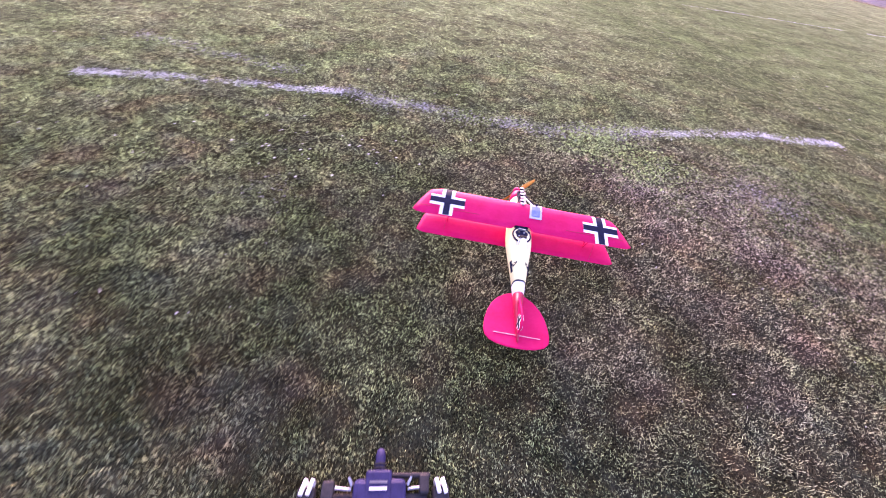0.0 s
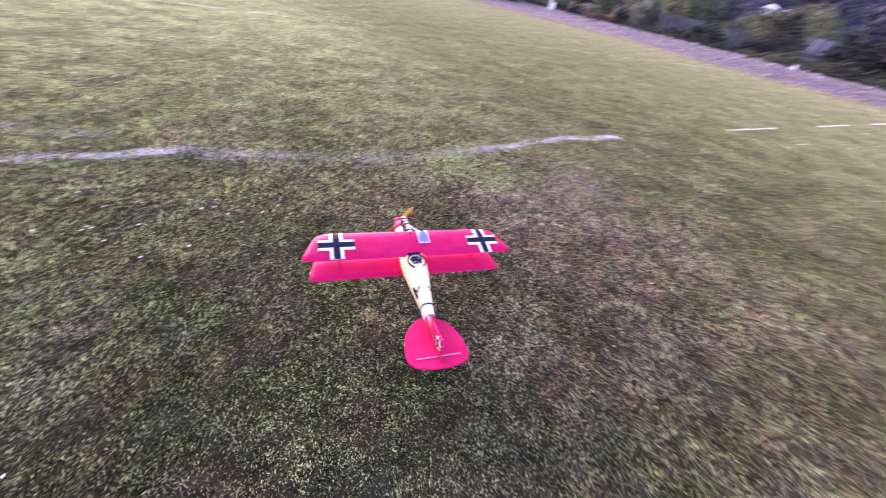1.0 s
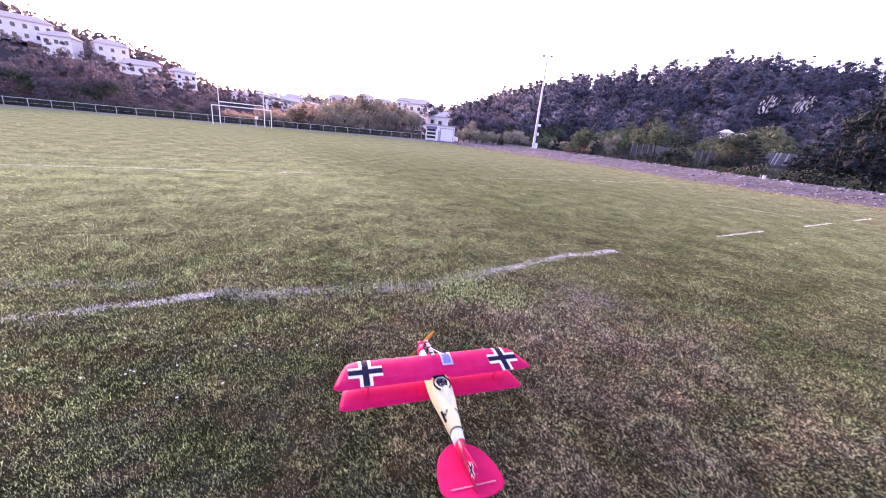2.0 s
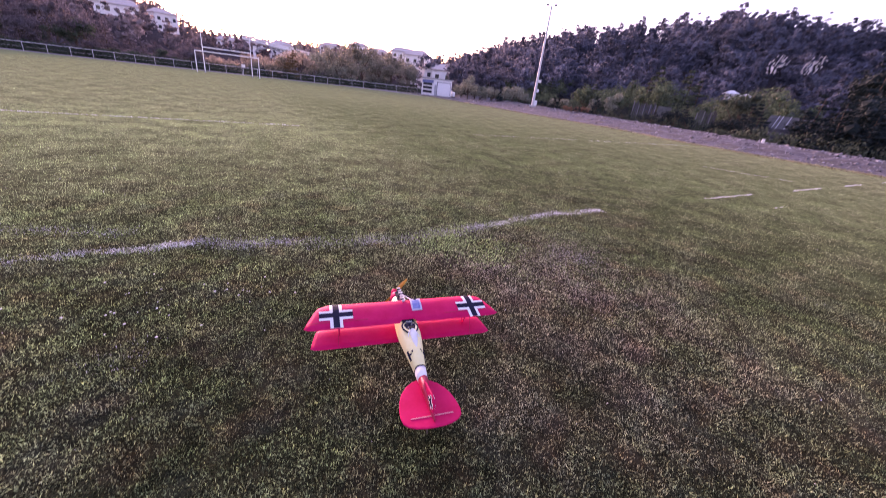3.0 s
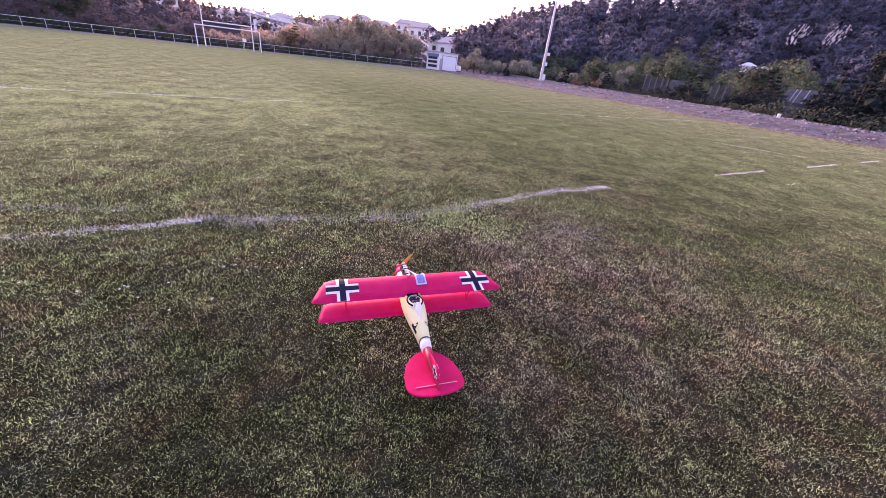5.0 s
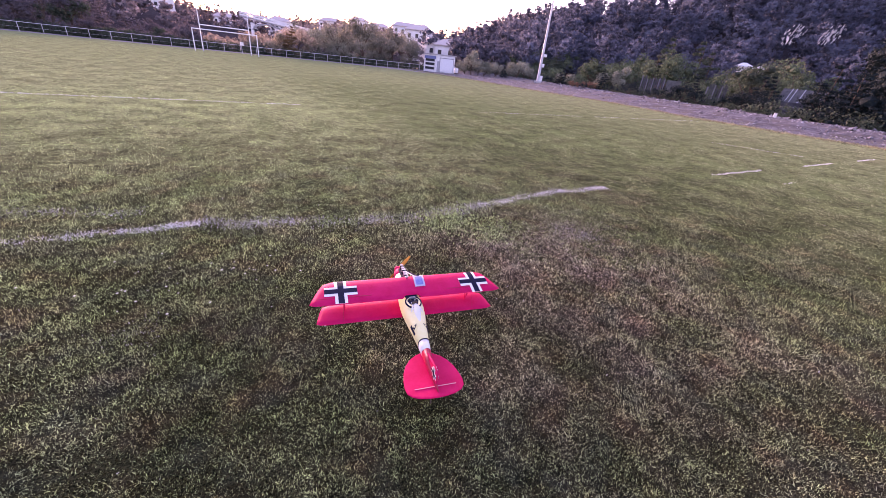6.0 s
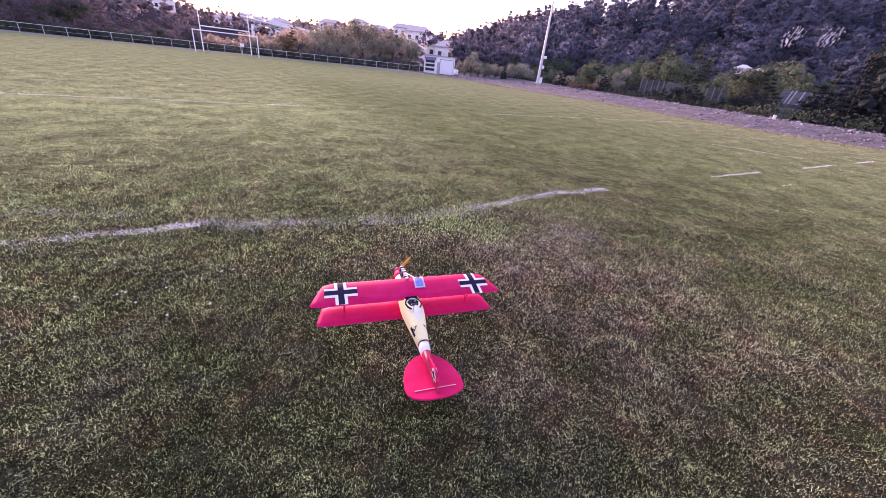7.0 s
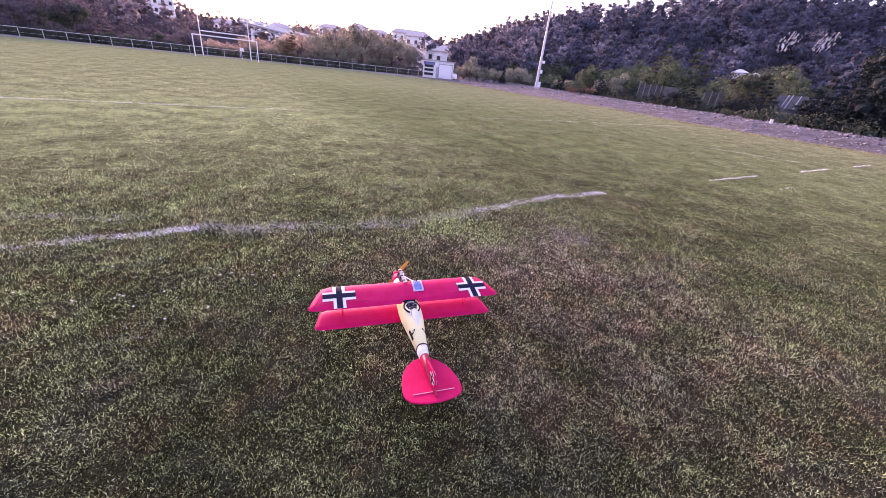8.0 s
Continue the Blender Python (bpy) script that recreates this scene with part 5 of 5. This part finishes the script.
def undergrowth(name, x, y, h, mat, label, seed):
    """Low scrub at the places given."""
    rng = np.random.default_rng(seed)
    n, per = len(x), 75
    V, T = leaf_cloud(n * per, np.zeros((1, 3)), [1.0], 0.14, seed)
    k = np.repeat(np.arange(n), per)
    V = V.reshape(-1, 3, 3)
    mid = V.mean(1)
    hh = h * rng.uniform(0.6, 1.3, n)
    base = np.stack([x, y, land(x, y) + hh * 0.35], -1)
    W = V - mid[:, None] + (mid * np.stack([hh, hh, hh * 0.6], -1)[k] + base[k])[:, None]
    tone = np.clip(T.reshape(-1, 3) * 0.6 + rng.uniform(0, 0.4, n)[k][:, None], 0, 1)
    tagged(mesh_object(name, W.reshape(-1, 3), np.arange(3 * n * per), np.full(n * per, 3), mat, tone.ravel()), label, "undergrowth", kind="stuff")


ux = rng.uniform(-48, 40, 700)
undergrowth("scrub_hedge", ux, 74.0 + rng.uniform(0, 3, 700), 1.3, LEAF, "dark low scrub growing behind the railing", 95)
uy = rng.uniform(-10, 76, 480)
undergrowth("bank_scrub", bank_line(uy) + 9.8 + rng.uniform(0, 6, 480), uy, 1.1, LEAF, "low green scrub behind the gravel bank", 96)


# ---- houses on the slopes ----
def house(m, w, d, h, storeys, label, cover):
    ob = empty("house", m, label, "house", "houses on the slope")
    walls = part("wall", box((w, d, h), (0, 0, h / 2 - 0.5)), PLASTER, ob)
    roof = bmesh.new()
    pts = [(-w / 2 - 0.4, -d / 2 - 0.4), (w / 2 + 0.4, -d / 2 - 0.4), (w / 2 + 0.4, d / 2 + 0.4), (-w / 2 - 0.4, d / 2 + 0.4)]
    lo = [roof.verts.new((x, y, h - 0.5)) for x, y in pts]
    mid = [roof.verts.new((x, y, h - 0.25)) for x, y in pts]
    r0, r1 = roof.verts.new((-w / 2 + d * 0.25, 0, h + d * 0.2)), roof.verts.new((w / 2 - d * 0.25, 0, h + d * 0.2))
    roof.faces.new(lo[::-1])
    for k in range(4):
        roof.faces.new((lo[k], lo[(k + 1) % 4], mid[(k + 1) % 4], mid[k]))
    roof.faces.new((mid[0], mid[1], r1, r0))
    roof.faces.new((mid[2], mid[3], r0, r1))
    roof.faces.new((mid[1], mid[2], r1))
    roof.faces.new((mid[3], mid[0], r0))
    part("roof", roof, cover, ob)
    n = max(2, int(w / 2.6))
    for s in range(storeys):
        for k in range(n):
            x = (k + 0.5) * w / n - w / 2
            win = part("window", box((1.3, 0.16, 1.5), (x, -d / 2, s * 2.9 + 1.3)), WHITE, walls)
            part("pane", box((1.05, 0.06, 1.25), (x, -d / 2 - 0.08, s * 2.9 + 1.3)), GLASS, win)
    return ob


def put_house(az, r, w, d, storeys, turn=0.0, lift=0.0, cover=None):
    x, y = r * math.sin(radians(az)), r * math.cos(radians(az))
    house(pose(x, y, float(land(x, y)) + lift, 0, 0, -az + turn), w, d, 2.9 * storeys + 0.6, storeys, "pale plastered house with tiled roof on the slope" if cover is None else "small white cabin with a white sheet roof on the slope", cover or TILE)


for az, r, w, d, st, turn, lift in ((-15.8, 205, 14, 9, 2, 8, 1.0), (-13.2, 198, 8, 8, 2, -22, 0.5), (-9.6, 208, 10, 8, 2, 10, 0.5), (-7.0, 196, 13, 9, 1, -6, 0.5), (-3.4, 205, 8, 7, 2, 24, 0.0), (4.2, 252, 22, 9, 1, -8, 0.5),
                                    (8.8, 215, 9, 8, 2, 20, 0.0), (14.9, 265, 12, 9, 2, -15, 0.5), (18.4, 250, 9, 8, 3, 18, 0.0), (20.9, 262, 12, 9, 2, -10, 1.0), (24.4, 205, 12, 8, 3, 6, 1.0), (26.4, 150, 8, 8, 3, -14, 0.5), (28.3, 128, 6, 7, 2, 16, 0.0)):
    put_house(az, r, w, d, st, turn, lift)
put_house(30.2, 122, 6, 7, 2, -8, -0.3)
put_house(31.6, 150, 7, 7, 2, 12, 0.0)
put_house(65.9, 120, 1.9, 2.2, 1, 18, 1.3, POST_WHITE)
put_house(67.4, 119, 1.4, 1.8, 1, -12, 1.1, POST_WHITE)


# ---- pale rock outcrops and trunks on the hill ----
def outcrop(az, el, r, w, h, seed):
    """A bare crag: broken streaks of rock face with depth."""
    o = empty("rock_outcrop", pose(r * math.sin(radians(az)), r * math.cos(radians(az)), 1.68 + r * math.tan(radians(el)), 0, 0, -az), "pale grey bare rock face among the pines", "rock", "rock faces")
    bm = bmesh.new()
    nx, nz = 44, 34
    grid = {}
    for i in range(nx):
        for j in range(nz):
            u, v = i / (nx - 1) - 0.5, j / (nz - 1) - 0.5
            p = Vector((u * w * 1.5, v * h * 0.55, seed * 9.7))
            grid[i, j] = bm.verts.new((u * w + 0.3 * v * h + 0.06 * noise.noise(p * 5), 0.5 * noise.noise(p * 1.3) - v * h * 0.35, v * h))
    for i in range(nx - 1):
        for j in range(nz - 1):
            u, v = (i + 0.5) / (nx - 1) - 0.5, (j + 0.5) / (nz - 1) - 0.5
            p = Vector((u * w * 1.5, v * h * 0.55, seed * 9.7))
            if noise.noise(p * 2.2) + 0.7 * noise.noise(p * 5.3) > 0.1 + 1.6 * (u * u + v * v):
                bm.faces.new((grid[i, j], grid[i + 1, j], grid[i + 1, j + 1], grid[i, j + 1]))
    bmesh.ops.delete(bm, geom=[v for v in bm.verts if not v.link_faces], context="VERTS")
    back = bmesh.ops.extrude_face_region(bm, geom=bm.faces[:])
    bmesh.ops.translate(bm, verts=[v for v in back["geom"] if isinstance(v, bmesh.types.BMVert)], vec=(0, 0.7, 0))
    part("rock", bm, ROCK, o)
    return o


outcrop(68.9, 6.3, 126, 3.8, 4.2, 1)
outcrop(72.0, 6.4, 126, 3.8, 3.8, 2)


def bare_trunk(az, r, h, seed):
    rng = np.random.default_rng(seed)
    x, y = r * math.sin(radians(az)), r * math.cos(radians(az))
    bm = bmesh.new()
    lean = rng.uniform(0.15, 0.5)
    tube_into(bm, (0, 0, 0), (lean * h * 0.5, 0, h), 0.11, 0.05, 8)
    for k in range(3):
        z = h * rng.uniform(0.6, 0.95)
        tube_into(bm, (lean * z * 0.5, 0, z), (lean * z * 0.5 + rng.uniform(-1, 1), 0, z + 0.8), 0.05, 0.02, 6)
    o = part("bare_trunk", bm, PALE_BARK)
    o.matrix_world = pose(x, y, float(land(x, y)), 0, 0, -az)
    tagged(o, "pale leaning bare tree trunk on the wooded hill", "tree trunk", "bare trunks")


for k, az in enumerate((67.1, 67.7, 69.6, 70.6)):
    bare_trunk(az, 119 + (k * 37) % 6, 5.5 + (k * 13) % 3, k)


# ---- slatted screens between the shrubs ----
def screen(x, y, turn, w, top, board=0.0):
    """Upright slats to the height top, with a boarded stretch of that width at the end."""
    z0 = float(land(x, y))
    h = top - z0
    f = empty("slatted_screen", pose(x, y, z0, 0, 0, turn), "weathered grey slat screen between the shrubs", "fence", "slat screens")
    for z in (0.35, h * 0.5, h * 0.85):
        part("rail", box((w + board, 0.05, 0.08), (board / 2, 0.06, z)), DARK_SLAT, f)
    cut = {}
    rng = np.random.default_rng(int(10 * y))
    for k in range(int(w / 0.22)):
        mat = SLAT if k % 3 == 0 else DARK_SLAT
        if mat not in cut:
            o = cut[mat] = part("slat", box((0.13, 0.04, h), (0, 0, h / 2), None, 0.008), mat, f)
        else:
            o = new("slat", cut[mat].data)
            o.parent = f
        o.location = (-w / 2 + 0.11 + k * 0.22, rng.uniform(0, 0.03), 0)
        o.rotation_euler = (0, rng.normal(0, 0.012), 0)
        o.scale = (1, 1, rng.uniform(0.9, 1.04))
    if board:
        part("board_panel", box((board, 0.05, h * 0.94), (w / 2 + board / 2, 0, h * 0.47), None, 0.01), SHEET, f, "grey-green boarded panel")
    return f


def on_ray(az, r):
    return r * math.sin(radians(az)), r * math.cos(radians(az))


screen(*on_ray(57.5, 59.0), -57, 3.0, 2.85, 1.6)
screen(*on_ray(64.4, 53.0), -63, 2.1, 2.65)


# ---- lean-to shed behind the bank ----
def shed(m):
    s = empty("lean_to_shed", m, "grey corrugated lean-to shed behind the bank", "shed")
    part("wall", box((3.0, 2.2, 2.6), (0, 0, 1.3), None, 0.02), DARK_SLAT, s, "grey board wall")
    roof = part("roof", box((3.5, 2.8, 0.06), (0, 0, 0), pose(0, 0, 2.95, 38, 0, 0), 0.01), SHEET, s, "pale grey sloping roof")
    for k in range(11):
        part("roof_rib", box((0.07, 2.8, 0.05), (-1.65 + 0.33 * k, 0, 0.05), pose(0, 0, 2.95, 38, 0, 0)), SHEET_PALE if k in (2, 3, 5) else SHEET, roof)
    part("door", box((0.8, 0.05, 1.3), (-0.7, -1.12, 0.68), None, 0.01), GALV, s)
    part("ledge", box((3.2, 0.3, 0.14), (0, -1.28, 1.5), None, 0.02), SHEET_PALE, s, "pale ledge")
    return s


# dark pines standing before the other shrubs
plant([
    tree("cone", 4.2, LEAF_DARK, 84, "dark spreading young pine on the bank crest", ROW_R, 1900),
    tree("bush", 3.2, LEAF_DARK, 85, "dark dense evergreen shrub on the bank crest", ROW_R, 1900),
], [1.4, 1], [(*on_ray(az, r), s) for az, r, s in ((61.2, 50, 0.85), (62.2, 53, 0.7), (67.3, 47, 0.9), (68.4, 49, 1.05), (69.4, 46, 0.7), (74.6, 44, 1.0), (76.2, 43, 0.9), (77.6, 45, 1.2), (79.0, 43, 1.0), (73.9, 47, 1.2), (75.3, 48, 1.35), (76.8, 49, 1.5), (78.2, 48, 1.4), (79.8, 47, 1.5), (81.0, 45, 1.3), (54.8, 58, 0.7), (38.4, 80, 0.5), (44.6, 72, 0.6), (62.7, 48.5, 0.75), (69.3, 45.5, 0.85), (73.2, 44.5, 0.7), (78.6, 42.5, 0.9), (46.2, 68, 0.7), (51.6, 62, 0.75))], 86)
plant([tree("bush", 1.7, LEAF_DARK, 185, "low dark evergreen shrub on the bank crest", ROW_R, 1500)], [1], [(*on_ray(az, r), s) for az, r, s in ((57.6, 51, 0.8), (58.5, 50.5, 0.95), (60.2, 50, 0.9), (65.5, 47.5, 0.85), (66.3, 47, 0.7), (67.2, 46.5, 1.0), (74.6, 43, 0.9), (76.0, 42.5, 0.9), (49.3, 59, 0.7), (53.0, 55.5, 0.8), (55.2, 54, 0.9))], 186)
plant([tree("bush", 3.0, LEAF_RUST, 87, "rusty brown dry shrub beside the gravel bank", ROW_R, 1800)], [1], [(*on_ray(az, r), s) for az, r, s in ((47.9, 61, 0.45), (48.6, 60, 0.5), (49.4, 60.5, 0.55), (50.3, 60, 0.5))], 88)
plant([
    tree("bush", 3.4, LEAF_PALE, 97, "pale grey-green rounded shrub beside the bank", ROW_R, 2200),
    tree("round", 4.6, LEAF_PALE, 98, "pale grey-green young tree beside the bank", ROW_R, 2200),
], [4, 1], [(*on_ray(az, r), s) for az, r, s in ((32.9, 88, 1.2), (33.9, 83, 1.0), (34.8, 87, 1.35), (35.7, 82, 0.95), (36.5, 86, 1.3), (37.3, 81, 1.1), (39.2, 84, 1.3), (40.2, 79, 1.05), (41.1, 83, 1.3), (42.0, 77, 0.9), (45.8, 72, 0.8), (47.2, 71, 0.9), (52.4, 64, 1.1), (53.6, 63, 0.95))], 99)
shed(pose(*on_ray(72.0, 53.0), float(land(*on_ray(72.0, 53.0))), 0, 0, -80))


def marker(x, y):
    p = empty("marker_post", pose(x, y, float(land(x, y)) - 0.05, 0, 0, -60), "short white marker post on the gravel bank", "post")
    part("post", box((0.2, 0.16, 0.5), (0, 0, 0.2), None, 0.02), POST_WHITE, p)
    part("cap", box((0.24, 0.2, 0.04), (0, 0, 0.47), None, 0.015), CONCRETE, p)


marker(behind(13.5, 8.0), 13.3)


# ---- arched road bridge beyond the trees ----
def bridge(az0, az1, r, el0, el1, arch_az):
    """A sloping road deck on one wide arch."""
    (x0, y0), (x1, y1) = on_ray(az0, r), on_ray(az1, r)
    length = math.hypot(x1 - x0, y1 - y0)
    z0, z1 = 1.67 + r * math.tan(radians(el0)), 1.67 + r * math.tan(radians(el1))
    slope = math.degrees(math.atan2(z1 - z0, length))
    b = empty("road_bridge", pose((x0 + x1) / 2, (y0 + y1) / 2, (z0 + z1) / 2, 0, 0, math.degrees(math.atan2(y1 - y0, x1 - x0))), "pale concrete arched road bridge beyond the trees", "bridge")
    tilt = pose(0, 0, 0, 0, -slope, 0)
    part("deck", box((length, 5, 0.9), (0, 0, 0), tilt, 0.05), PLASTER, b)
    part("parapet", box((length, 0.25, 0.8), (0, -2.5, 1.0), tilt, 0.03), PLASTER, b)
    part("kerb_band", box((length, 0.3, 0.18), (0, -2.52, -0.2), tilt, 0.02), CONCRETE, b)
    mid = (arch_az - az0) / (az1 - az0) * length - length / 2
    top = (z1 - z0) * mid / length - 0.9
    bm = bmesh.new()
    for k in range(16):
        u, v = math.pi * k / 16, math.pi * (k + 1) / 16
        tube_into(bm, (mid - 5.6 * math.cos(u), -1.5, top - 2.6 + 2.3 * math.sin(u)), (mid - 5.6 * math.cos(v), -1.5, top - 2.6 + 2.3 * math.sin(v)), 0.35, 0.35, 8)
    part("arch", bm, CONCRETE, b)
    for x in (mid - 5.8, mid + 5.8):
        part("pier", box((1.0, 3.5, 9), (x, 0, top - 4.6)), PLASTER, b)


bridge(4.4, 12.5, 190, 2.75, 1.75, 7.4)
